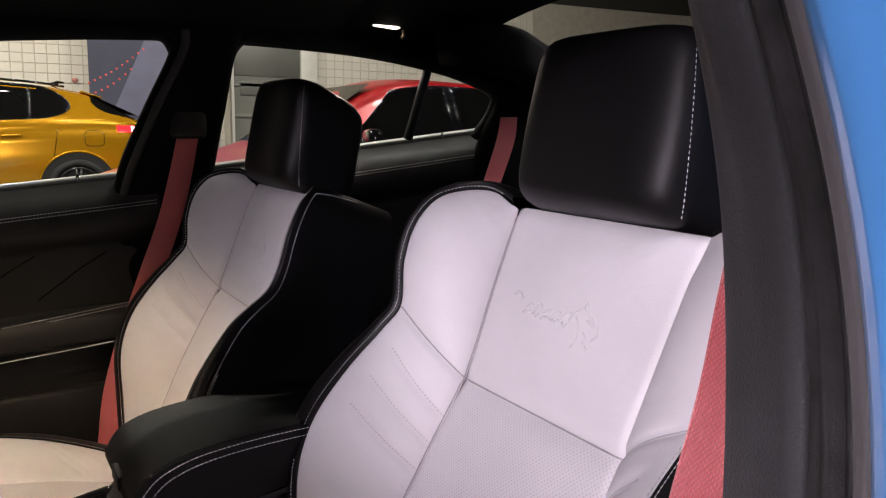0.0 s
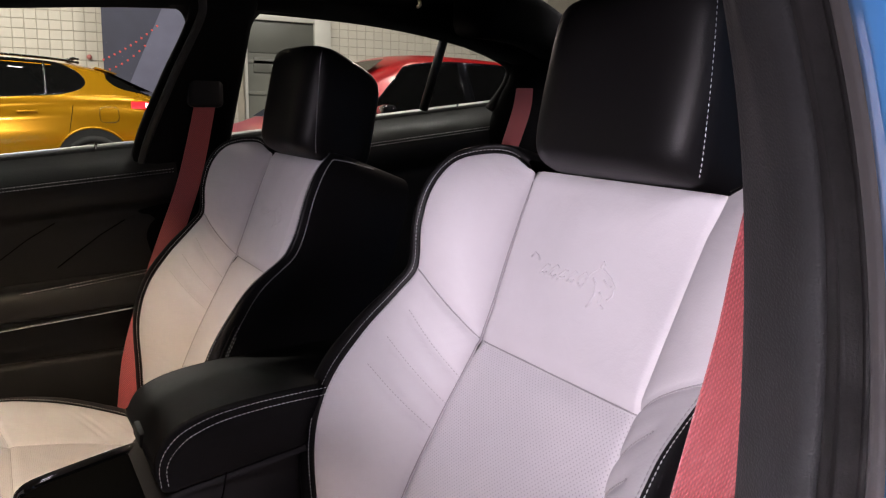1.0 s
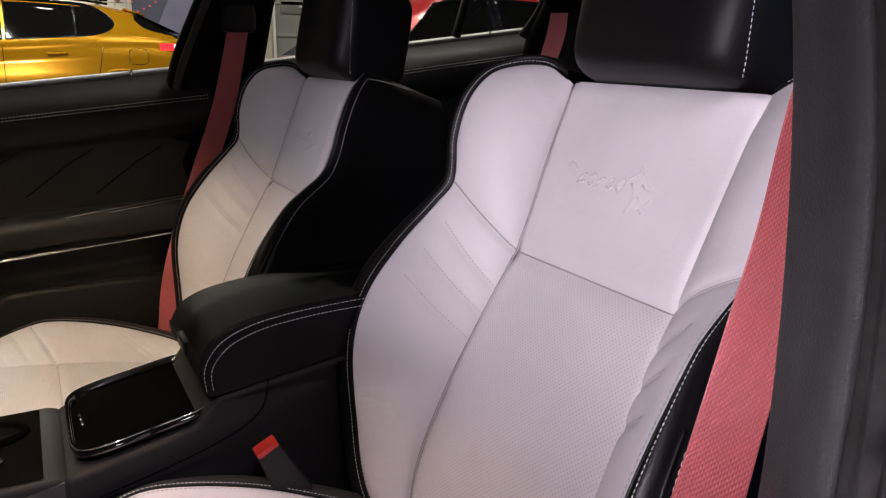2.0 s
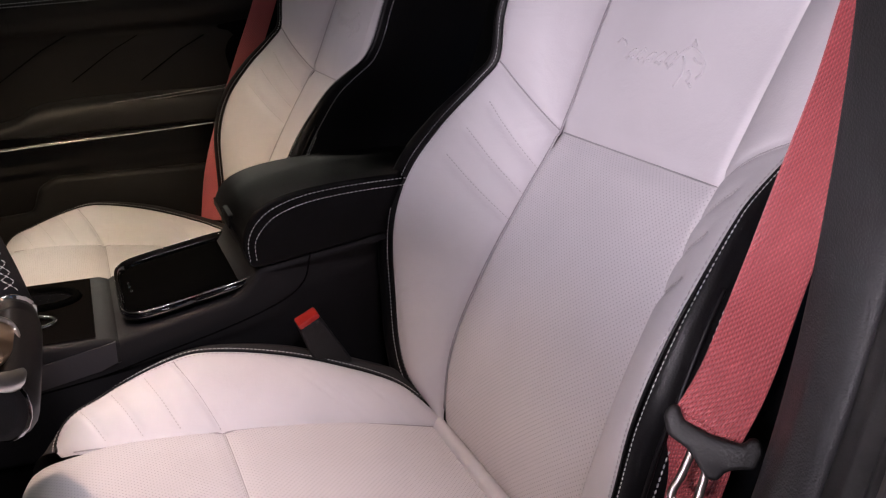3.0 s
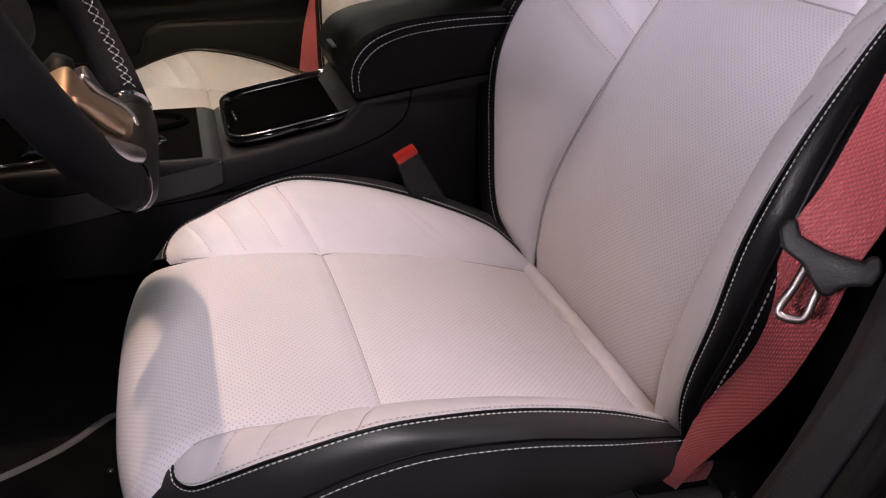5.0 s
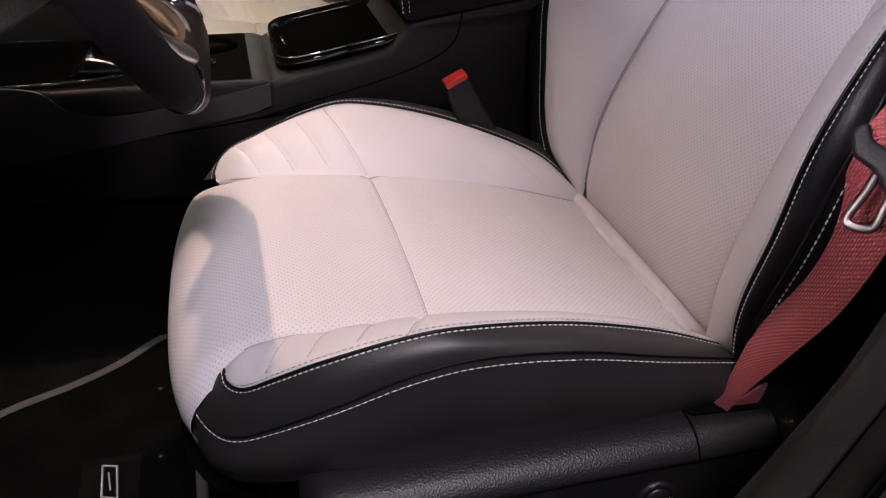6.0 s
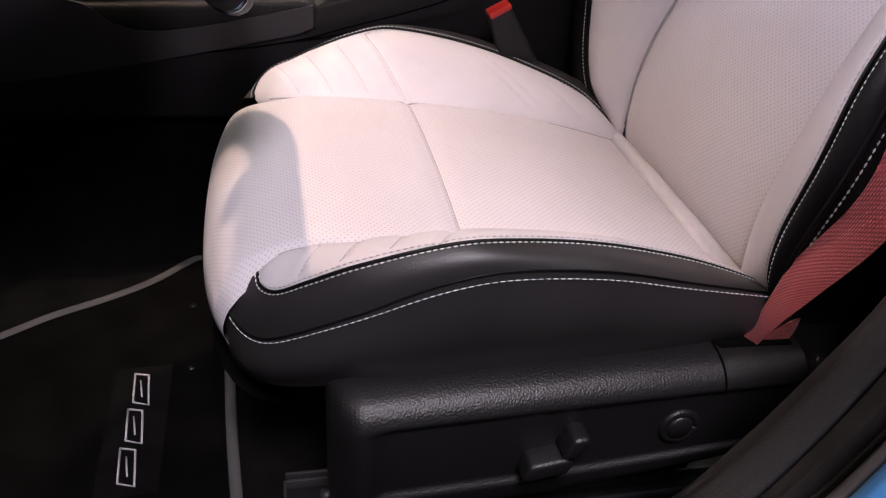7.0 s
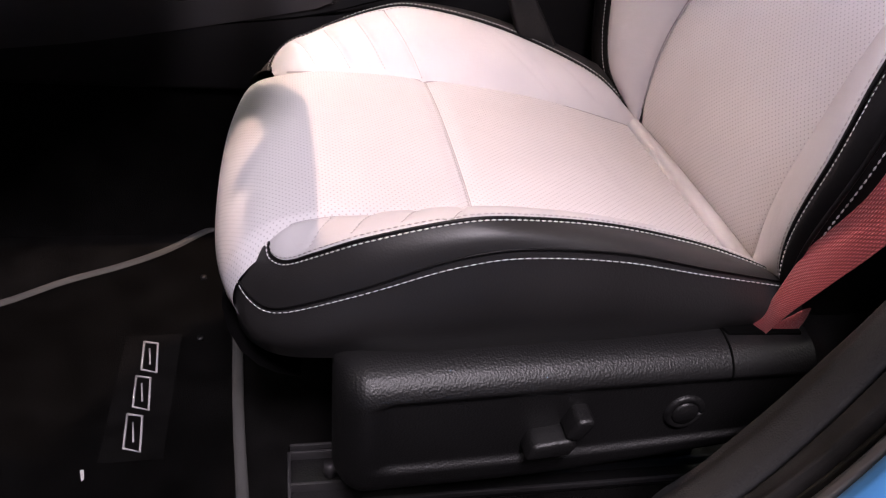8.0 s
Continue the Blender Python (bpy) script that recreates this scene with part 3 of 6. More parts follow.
def front_seat():
    seat = empty("front_seat", SEAT_AT, "light grey leather sports seat with black side bolsters and white stitching", "car seat", "front seats")
    back = new("backrest")
    back.parent = seat
    cush = new("seat_cushion")
    cush.parent = seat
    vs, ws = spread(150), spread(22)
    for sg in (-1, 1):
        patch("backrest_bolster", back_bolster(sg), ws, vs, M_LIGHT, back, SEAT_AT, "light grey leather wing with stitched flutes", sg > 0)
        patch("backrest_side", back_side(sg), spread(16), spread(90), M_BLACK, back, SEAT_AT, "black leather side panel", sg > 0)
        edge = [bk(sg * (b[0] + 0.001), b[1], b[2] + 0.0005) for b in (edge_at(v, sg) for v in spread(120))]
        tube("piping", edge, 0.0016, M_BLACK, back, SEAT_AT, "", 6)
        P, S = back_bolster(sg), back_side(sg)
        n = np.array((0, -0.936, 0.352)) * 0.0006
        lines = [[P(0.05 + 0.90 * 1.03, v) + n for v in spread(110, 0.02, 0.985)]]
        flutes = []
        for k in range(3):
            vv = SEAM - 0.062 - 0.062 * k
            flutes.append([P(w, vv - 0.040 * (0.75 - w)) + n * 1.5 for w in spread(14, 0.005, 0.78)])
        stitches("bolster_stitching", lines, M_THREAD_GREY, back, SEAT_AT, 0.0050, 0.0036, 0.0009)
        for fl in flutes:
            stitches("flute_stitching", [fl], M_THREAD_GREY, back, SEAT_AT, 0.0044, 0.0030, 0.0013)
        tube("inner_seam", [P(0.012, v) + n * 0.5 for v in spread(90, 0.03, 0.985)], 0.0008, M_SEAM_SHADE, back, SEAT_AT, "", 6)
        tube("wing_seam", [P(w, SEAM) + n for w in spread(16, 0.02, 0.98)], 0.0009, M_SEAM_SHADE, back, SEAT_AT, "", 6)
        stitches("side_stitching", [[S(0.025 if sg > 0 else 0.03, v) + np.array((sg * 0.0006, -0.0009, 0.0003)) for v in spread(110, 0.02, 0.985)]], M_THREAD, back, SEAT_AT, 0.0046, 0.0032, 0.0008)
        if sg > 0:
            stitches("outer_seam_stitching", [[S(0.20, v) + np.array((0.0008, -0.0004, 0)) for v in spread(60, 0.06, 0.50)]], M_THREAD, back, SEAT_AT, 0.0060, 0.0044, 0.0012)
            tube("outer_seam_welt", [S(0.165, v) + np.array((0.0006, -0.0004, 0)) for v in spread(60, 0.04, 0.52)], 0.0022, M_BLACK, back, SEAT_AT, "", 6)
    up = patch("upper_panel", insert_back(0.392, 0.604), close_edges(0.07), spread(40), M_LIGHT, back, SEAT_AT, "smooth light leather panel")
    emblem(back)
    PL = insert_back(0.0, 0.392)
    tube("panel_seam", [PL(u, 1.0) + np.array((0, -0.0012, 0.0005)) for u in spread(30, -0.98, 0.98)], 0.0009, M_SEAM_SHADE, back, SEAT_AT, "", 6)
    low = patch("lower_panel", insert_back(0.0, 0.392), close_edges(0.07), spread(60), M_PERF, back, SEAT_AT, "perforated light leather panel")

    def top_roll(u, v):
        x = u * 0.152
        return bk(x, 0.603 + 0.016 * math.sin(v * math.pi * 0.6), 0.0 - 0.125 * v)
    patch("backrest_top", top_roll, spread(20, -1, 1), spread(8), M_BLACK, back, SEAT_AT)
    L, R = back_side(-1), back_side(1)
    patch("back_shell", lambda u, v: L(1, v) * (1 - u) + R(1, v) * u + np.array((0, 0.02, 0)) * math.sin(math.pi * u), spread(12), spread(40), M_BLACK, back, SEAT_AT, "", True)
    headrest(back)
    # cushion
    vs = spread(120)
    for sg in (-1, 1):
        P, B, K = cush_bolster(sg), cush_band(sg), cush_skirt(sg)
        patch("cushion_bolster", P, ws, vs, M_LIGHT, cush, SEAT_AT, "light grey leather thigh bolster", sg > 0)
        patch("cushion_band", B, spread(10), spread(80), M_BLACK_LIT, cush, SEAT_AT, "black leather edge band", sg > 0)
        patch("cushion_skirt", K, spread(10), spread(80), M_BLACK_LIT, cush, SEAT_AT, "black leather skirt", sg > 0)
        tube("piping", [B(0.0, v) for v in spread(100)], 0.0015, M_BLACK, cush, SEAT_AT, "", 6)
        tube("seam_welt", [B(1.0, v) + np.array((sg * 0.0002, 0, 0)) for v in spread(80)], 0.0009, M_BLACK, cush, SEAT_AT, "", 6)
        up1 = np.array((sg * 0.0003, -0.0002, 0.0007))
        stitches("cushion_bolster_stitching", [[P(0.955, v) + up1 for v in spread(90, 0.015, 0.985)]], M_THREAD_GREY, cush, SEAT_AT, 0.0050, 0.0036, 0.0009)
        fl = [[P(w, 0.36 - 0.095 * k) + up1 for w in spread(12, 0.12, 0.9)] for k in range(3)]
        for ln in fl:
            stitches("flute_stitching", [ln], M_THREAD_GREY, cush, SEAT_AT, 0.0044, 0.0030, 0.0009)
        tube("inner_seam", [P(0.035, v) + up1 * 0.6 for v in spread(80, 0.06, 0.99)], 0.0009, M_SEAM_SHADE, cush, SEAT_AT, "", 6)
        tube("bolster_seam", [P(w, 0.45) + up1 * 0.3 for w in spread(16, 0.02, 0.97)], 0.0009, M_SEAM_SHADE, cush, SEAT_AT, "", 6)
        stitches("band_stitching", [[B(0.08, v) + up1 for v in spread(90, 0.0, 0.99)]], M_THREAD, cush, SEAT_AT, 0.0048, 0.0036, 0.0009)
        stitches("skirt_stitching", [[K(0.07, v) + np.array((sg * 0.0009, 0, 0.0004)) for v in spread(90, 0.0, 0.99)]], M_THREAD, cush, SEAT_AT, 0.0056, 0.0047, 0.0008)
    patch("front_panel", insert_cush(0.0, 0.6), close_edges(0.06), spread(60), M_PERF, cush, SEAT_AT, "perforated light leather cushion front")
    patch("rear_panel", insert_cush(0.6, 1.0), close_edges(0.06), spread(44), M_PERF, cush, SEAT_AT, "perforated light leather cushion rear")
    PC = insert_cush(0.6, 1.0)
    tube("panel_seam", [PC(u, 0.0) + np.array((0, 0, -0.0004)) for u in spread(30, -0.98, 0.98)], 0.0008, M_SEAM_SHADE, cush, SEAT_AT, "", 6)
    stitches("panel_stitching", [[PC(u, 0.0) + np.array((0, -0.0022, 0.0012)) for u in spread(30, -0.95, 0.95)]], M_THREAD_GREY, cush, SEAT_AT, 0.0044, 0.0034, 0.0009)

    def rear_roll(u, v):
        x = -0.158 + 0.325 * u
        a = math.pi * (1.05 * v - 0.05)
        mid = 0.005 * (1 - ((x - 0.004) / 0.16) ** 2)
        return cw(x, 0.4555 - 0.0105 * math.cos(a) - mid * 0.5, 0.5655 + 0.0085 * math.sin(a) + mid)
    patch("rear_roll", rear_roll, spread(24), spread(12), M_LIGHT, cush, SEAT_AT, "smooth light leather roll")
    patch("front_apron", lambda u, v: cw(u * (0.160 + 0.02 * math.sin(math.pi * v)), -0.019 + 0.065 * v ** 1.6, 0.545 - 0.085 * v), spread(12, -1, 1), spread(6), M_BLACK, cush, SEAT_AT, "", True)
    box("seat_pan", (CX - 0.20, 0.10, 0.46), (CX + 0.20, 0.46, 0.535), M_DULLBLACK, cush, SEAT_AT, 0.01)
    # runners
    for x0 in (0.160, 0.507):
        rail = box("seat_runner", (x0, 0.034, 0.343), (x0 + 0.062, 0.56, 0.352), M_PLASTIC, seat, SEAT_AT, 0.003)
        for lx, lz in ((x0 - 0.006, 0.362), (x0 + 0.003, 0.362), (x0 + 0.042, 0.362), (x0 + 0.060, 0.356)):
            box("runner_lip", (lx, 0.034, 0.350), (lx + 0.0035, 0.50, lz), M_RAIL, rail, SEAT_AT, 0.001)
        tube("bolt", [(x0 + 0.026, 0.072, 0.351), (x0 + 0.026, 0.072, 0.366)], 0.007, M_RAIL, rail, SEAT_AT, "", 6)
        box("runner_end", (x0 + 0.002, 0.0315, 0.343), (x0 + 0.062, 0.0350, 0.360), M_RAIL, rail, SEAT_AT, 0.001)
        box("runner_support", (x0 + 0.01, 0.16, 0.356), (x0 + 0.04, 0.44, 0.47), M_PLASTIC, rail, SEAT_AT, 0.003)
    # side shield with the adjuster switches
    prof = spline(np.linspace(0, 1, 14), ((0.560, 0.560), (0.580, 0.5655), (0.598, 0.566), (0.613, 0.5625), (0.623, 0.555), (0.6285, 0.546), (0.6300, 0.538),
                                          (0.6305, 0.520), (0.6305, 0.500), (0.630, 0.480), (0.6290, 0.466), (0.626, 0.450), (0.618, 0.437), (0.600, 0.430)))

    def shield(u, v):
        px, pz = prof(u)
        y = 0.060 + 0.402 * v
        k = math.sin(min(1, v / 0.09) * math.pi / 2) ** 0.7
        z = 0.500 + (pz - 0.500) * (0.80 + 0.20 * k) - 0.011 * (1 - v) ** 1.5 + 0.002 * v
        rise = 0.030 * max(0, (v - 0.35) / 0.65) ** 1.5 * max(0, (0.50 - pz) / 0.07)
        # the switch face lies a little deeper than the rounded shoulder and the lower ledge
        face = min(1, max(0, (0.547 - pz) / 0.010)) * min(1, max(0, (pz - 0.4655) / 0.008)) * min(1, max(0, (v - 0.085) / 0.05))
        return np.array((0.560 + (px - 0.560) * (0.45 + 0.55 * k) - 0.0055 * face * face * (3 - 2 * face), y + 0.010 * (1 - k), z + rise))
    sh = patch("side_shield", shield, spread(85), [0, 0.004, 0.012, 0.025, 0.04, 0.06, 0.075] + spread(60, 0.085, 1.0), M_PLASTIC, seat, SEAT_AT, "black grained plastic side shield with seat switches", True)
    mesh_ob("shield_end", [tuple(shield(u, 0.0)) for u in spread(40)], [tuple(range(40))], M_PLASTIC, sh, SEAT_AT)
    sw = slab("seat_switch", [(0.219, 0.480), (0.224, 0.497), (0.256, 0.502), (0.262, 0.494), (0.256, 0.484)], "x", 0.620, 0.645, M_PLASTIC, sh, SEAT_AT, 0.004, 3)
    slab("recline_switch", [(0.249, 0.502), (0.257, 0.522), (0.271, 0.523), (0.272, 0.515), (0.262, 0.499)], "x", 0.620, 0.645, M_PLASTIC, sh, SEAT_AT, 0.004, 3)
    ring = [(0.6245, 0.357 + 0.0145 * math.cos(a), 0.507 + 0.0145 * math.sin(a)) for a in spread(25, 0, 2 * math.pi)]
    tube("lumbar_knob_ring", ring, 0.004, M_PLASTIC, sh, SEAT_AT)
    tube("lumbar_knob", [(0.620, 0.357, 0.507), (0.6275, 0.357, 0.507), (0.6295, 0.357, 0.507)], [0.0120, 0.0118, 0.0100], M_PLASTIC, sh, SEAT_AT, "", 16)
    slab("shield_rear_cover", [(0.463, 0.569), (0.50, 0.575), (0.55, 0.594), (0.61, 0.640), (0.62, 0.50), (0.463, 0.440)], "x", 0.560, 0.664, M_PLASTIC, sh, SEAT_AT, 0.010, 3)
    slab("belt_slot", [(0.585, 0.386), (0.600, 0.391), (0.604, 0.456), (0.590, 0.456)], "z", 0.5600, 0.5695, M_GAP, sh, SEAT_AT, 0.002)
    tube("shield_seam", [shield(u, 0.815) + np.array((0.0003, 0, 0.0003)) for u in spread(24, 0.10, 0.44)], 0.0009, M_GAP, sh, SEAT_AT)
    return seat


driver = front_seat()
passenger = copy_thing(driver, pose(SEAT_AT[0] - 0.752, SEAT_AT[1] - 0.088, SEAT_AT[2] - 0.02))
tagged(passenger, "light grey leather passenger sports seat with black sides, warm lit")

inboard = back_side(1)
p_back = [o for o in passenger.children if o.name.startswith("backrest")][0]
stitches("shoulder_stitching", [[inboard(0.20 - 0.02 * v, v) + np.array((0.0012, -0.0010, 0.0004)) for v in spread(90, 0.04, 0.93)]
                                + [inboard(0.18 + w, 0.93 + 0.03 * w) + np.array((0.0012, -0.0006, 0.0008)) for w in spread(14, 0.03, 0.5)]], M_THREAD, p_back, SEAT_AT, 0.0052, 0.0036, 0.0012)

# ---- car shell ----
body = empty("car_body", (-0.02, 0.5, 0.15), "blue metallic saloon body shell with black interior trim", "car", kind="structure")
BO = (-0.02, 0.5, 0.15)
WK = 0.5


def glass_x(z):
    return -0.80 + WK * (z - 1.1)


# floor pan and tunnel carpet
box("floor_carpet", (-0.85, -0.75, 0.30), (0.80, 1.40, 0.343), M_CARPET, body, BO, 0.01, 2, "black carpeted cabin floor")


tun = spline(np.linspace(0, 1, 6), ((0.104, 0.335), (0.100, 0.37), (0.098, 0.46), (0.096, 0.55), (0.092, 0.574), (0.0, 0.578)))


def tunnel(u, v):
    a = -1 + 2 * u
    x, z = tun(1 - abs(a))
    return np.array((-0.01 + math.copysign(x, a), -0.75 + 2.1 * v, z))


patch("tunnel_side", tunnel, spread(41), spread(12), M_CARPET, body, BO, "black carpeted tunnel side")


# roof lining, dropping to the side rails
def roof(u, v):
    x = -0.02 + 0.64 * u
    y = -0.14 + 1.24 * v
    return np.array((x, y, 1.487 - 0.085 * abs(u) ** 2.6 - 0.02 * (1 - v) ** 2 * 1.2 - 0.012 * v))


patch("roof_lining", roof, spread(24, -1, 1), spread(24), M_HEADLINER, body, BO, "black cloth headliner", True)


def roof_out(u, v):
    p = roof(u * 1.04, v)
    return p + np.array((0, 0, 0.05))


patch("roof_panel", roof_out, spread(24, -1, 1), spread(24), M_BLUE, body, BO, "blue roof panel")


def bar_loft(name, rows, material, label="", parent=None, seg=14):
    """A trim bar: rows of centre, half-width vector and half-thickness vector."""
    V, F = [], []
    rows = [tuple(np.array(q, float) for q in r) for r in rows]
    ts = np.linspace(0, 1, len(rows))
    sp = [spline(ts, [r[k] for r in rows]) for k in range(3)]
    N = max(12, len(rows) * 6)
    for i in range(N):
        c, a, b = (sp[k](i / (N - 1)) for k in range(3))
        for k in range(seg):
            w = 2 * math.pi * k / seg
            ca, sa = math.cos(w), math.sin(w)
            V.append(c + a * math.copysign(abs(ca) ** 0.5, ca) + b * math.copysign(abs(sa) ** 0.5, sa))
    for i in range(N - 1):
        for k in range(seg):
            k2 = (k + 1) % seg
            F.append((i * seg + k, i * seg + k2, (i + 1) * seg + k2, (i + 1) * seg + k))
    F.append(tuple(range(seg))[::-1])
    F.append(tuple((N - 1) * seg + k for k in range(seg)))
    ob = mesh_ob(name, V, F, material, parent or body, BO, label)
    return ob


# passenger side: header rail, centre pillar, rear quarter
bar_loft("side_rail", [((glass_x(1.40) + 0.01, y, z), (0.035, 0, 0.01), (0, 0, 0.035)) for y, z in
                       ((-0.45, 1.28), (-0.10, 1.375), (0.17, 1.403), (0.42, 1.420), (0.70, 1.420), (0.95, 1.402), (1.20, 1.352), (1.45, 1.27), (1.7, 1.18))], M_HEADLINER, "black roof side rail trim")
bar_loft("centre_pillar_trim", [((max(glass_x(z), -0.815) + 0.02, y, z), (0, w, 0), (0.03, 0, 0.01)) for y, z, w in
                                ((0.530, 1.43, 0.072), (0.518, 1.36, 0.064), (0.492, 1.25, 0.082), (0.464, 1.12, 0.098), (0.46, 0.98, 0.11), (0.46, 0.75, 0.12), (0.46, 0.40, 0.14))], M_TRIM, "charcoal centre pillar trim")
bar_loft("rear_pillar_trim", [((max(glass_x(z), -0.815) + 0.03, y, z), (0, w, 0), (0.04, 0, 0.01)) for y, z, w in
                              ((1.36, 1.36, 0.15), (1.365, 1.28, 0.14), (1.36, 1.20, 0.15), (1.40, 1.0, 0.20), (1.4, 0.7, 0.2))], M_HEADLINER, "black rear pillar trim")
# driver side rail, above the camera's view of the rear window
bar_loft("side_rail", [((0.60, y, z), (0.035, 0, -0.01), (0, 0, 0.035)) for y, z in ((0.45, 1.435), (0.9, 1.42), (1.3, 1.36), (1.7, 1.2))], M_HEADLINER)
bar_loft("rear_pillar_trim", [((x, y, z - 0.052), (0.0, 0.0, 0.05), (0.03, 0.03, 0)) for x, y, z in ((-0.455, 0.98, 1.446), (-0.470, 1.10, 1.440), (-0.530, 1.20, 1.429), (-0.607, 1.30, 1.415), (-0.70, 1.50, 1.37), (-0.74, 1.75, 1.26))], M_HEADLINER, "black trim beside the rear window")
# rear bulkhead with the parcel shelf, rear bench
box("parcel_shelf", (-0.66, 1.50, 1.06), (0.62, 2.08, 1.09), M_HEADLINER, body, BO, 0.01)
bench = empty("rear_bench", (-0.02, 1.1, 0.36), "black leather rear bench seat", "car seat")
RB = (-0.02, 1.1, 0.36)
slab("bench_back", [(1.22, 0.62), (1.38, 0.60), (1.60, 1.10), (1.50, 1.13)], "x", -0.64, 0.60, M_BLACK, bench, RB, 0.03, 4)
slab("bench_cushion", [(0.90, 0.45), (0.88, 0.60), (0.94, 0.64), (1.30, 0.60), (1.30, 0.45)], "x", -0.64, 0.60, M_BLACK, bench, RB, 0.03, 4)
for x in (-0.42, 0.30):
    slab("rear_headrest", [(1.48, 1.11), (1.44, 1.17), (1.475, 1.215), (1.54, 1.215), (1.55, 1.13)], "x", x - 0.13, x + 0.13, M_BLACK, bench, RB, 0.02, 4)
# rear screen
mesh_ob("rear_screen", [(-0.60, 1.11, 1.478), (0.56, 1.11, 1.478), (0.60, 2.05, 1.10), (-0.64, 2.05, 1.10)], [(0, 1, 2, 3)], M_GLASS, body, BO, "tinted rear window glass").visible_shadow = False

# outer skin: bonnet, boot lid, front and rear wings, passenger flank, front pillars
def skin(name, rows, n, label="", flip=False):
    """A body panel across the car: rows of y, height at the middle and half-width."""
    ts = np.linspace(0, 1, len(rows))
    c = spline(ts, rows)

    def P(u, v):
        y, z, hw = c(v)
        return np.array((-0.02 + hw * u, y, z - 0.055 * abs(u) ** 4))
    return patch(name, P, spread(25, -1, 1), spread(n), M_BLUE, body, BO, label, flip)


skin("bonnet", ((-1.12, 1.045, 0.80), (-1.5, 1.02, 0.86), (-1.9, 0.96, 0.88), (-2.2, 0.86, 0.86), (-2.36, 0.72, 0.80), (-2.40, 0.50, 0.78), (-2.36, 0.30, 0.76)), 40, "blue bonnet and nose")
skin("boot_lid", ((2.05, 1.10, 0.80), (2.3, 1.09, 0.84), (2.52, 1.06, 0.82), (2.60, 0.92, 0.82), (2.60, 0.60, 0.82), (2.52, 0.32, 0.78)), 40, "blue boot lid and tail", True)


def flank(name, x, y0, y1, z1, label=""):
    def P(u, v):
        y = y0 + (y1 - y0) * u
        return np.array((x + (0.035 if x < 0 else -0.035) * abs(2 * v - 0.9) ** 2.5, y, 0.30 + (z1 + 0.06 * (y - y0) / 3.0 - 0.30) * v))
    return patch(name, P, spread(30), spread(16), M_BLUE, body, BO, label, x > 0)


flank("passenger_flank", -0.925, -1.12, 2.10, 1.04, "blue passenger side panels")
flank("front_wing", -0.905, -2.25, -1.12, 0.98)
flank("front_wing", 0.905, -2.25, -1.00, 0.98)
flank("rear_wing", 0.905, 1.20, 2.50, 1.06)
flank("rear_wing", -0.915, 2.10, 2.50, 1.05)
for sx in (-1, 1):
    bar_loft("front_pillar", [((sx * x - 0.02, y, z), (0.03, 0, 0), (0, 0.02, 0.03)) for x, y, z in ((0.62, -0.14, 1.42), (0.70, -0.55, 1.22), (0.78, -1.05, 1.04))], M_HEADLINER)
    for wy in (-1.62, 1.62):
        tv, tf = tube_data([(sx * 0.80 - 0.02, wy + 0.27 * math.cos(a), 0.49 + 0.27 * math.sin(a)) for a in spread(33, 0, 2 * math.pi)], 0.07, 10, False, 1.3, (1, 0, 0))
        wheel_ob = mesh_ob("road_wheel", tv, tf, M_TYRE, body, BO)
        tube("wheel_disc", [(sx * 0.80 - 0.02, wy, 0.49), (sx * 0.84 - 0.02, wy, 0.49)], 0.21, M_RIM, wheel_ob, BO, "", 24)

# ---- passenger doors ----


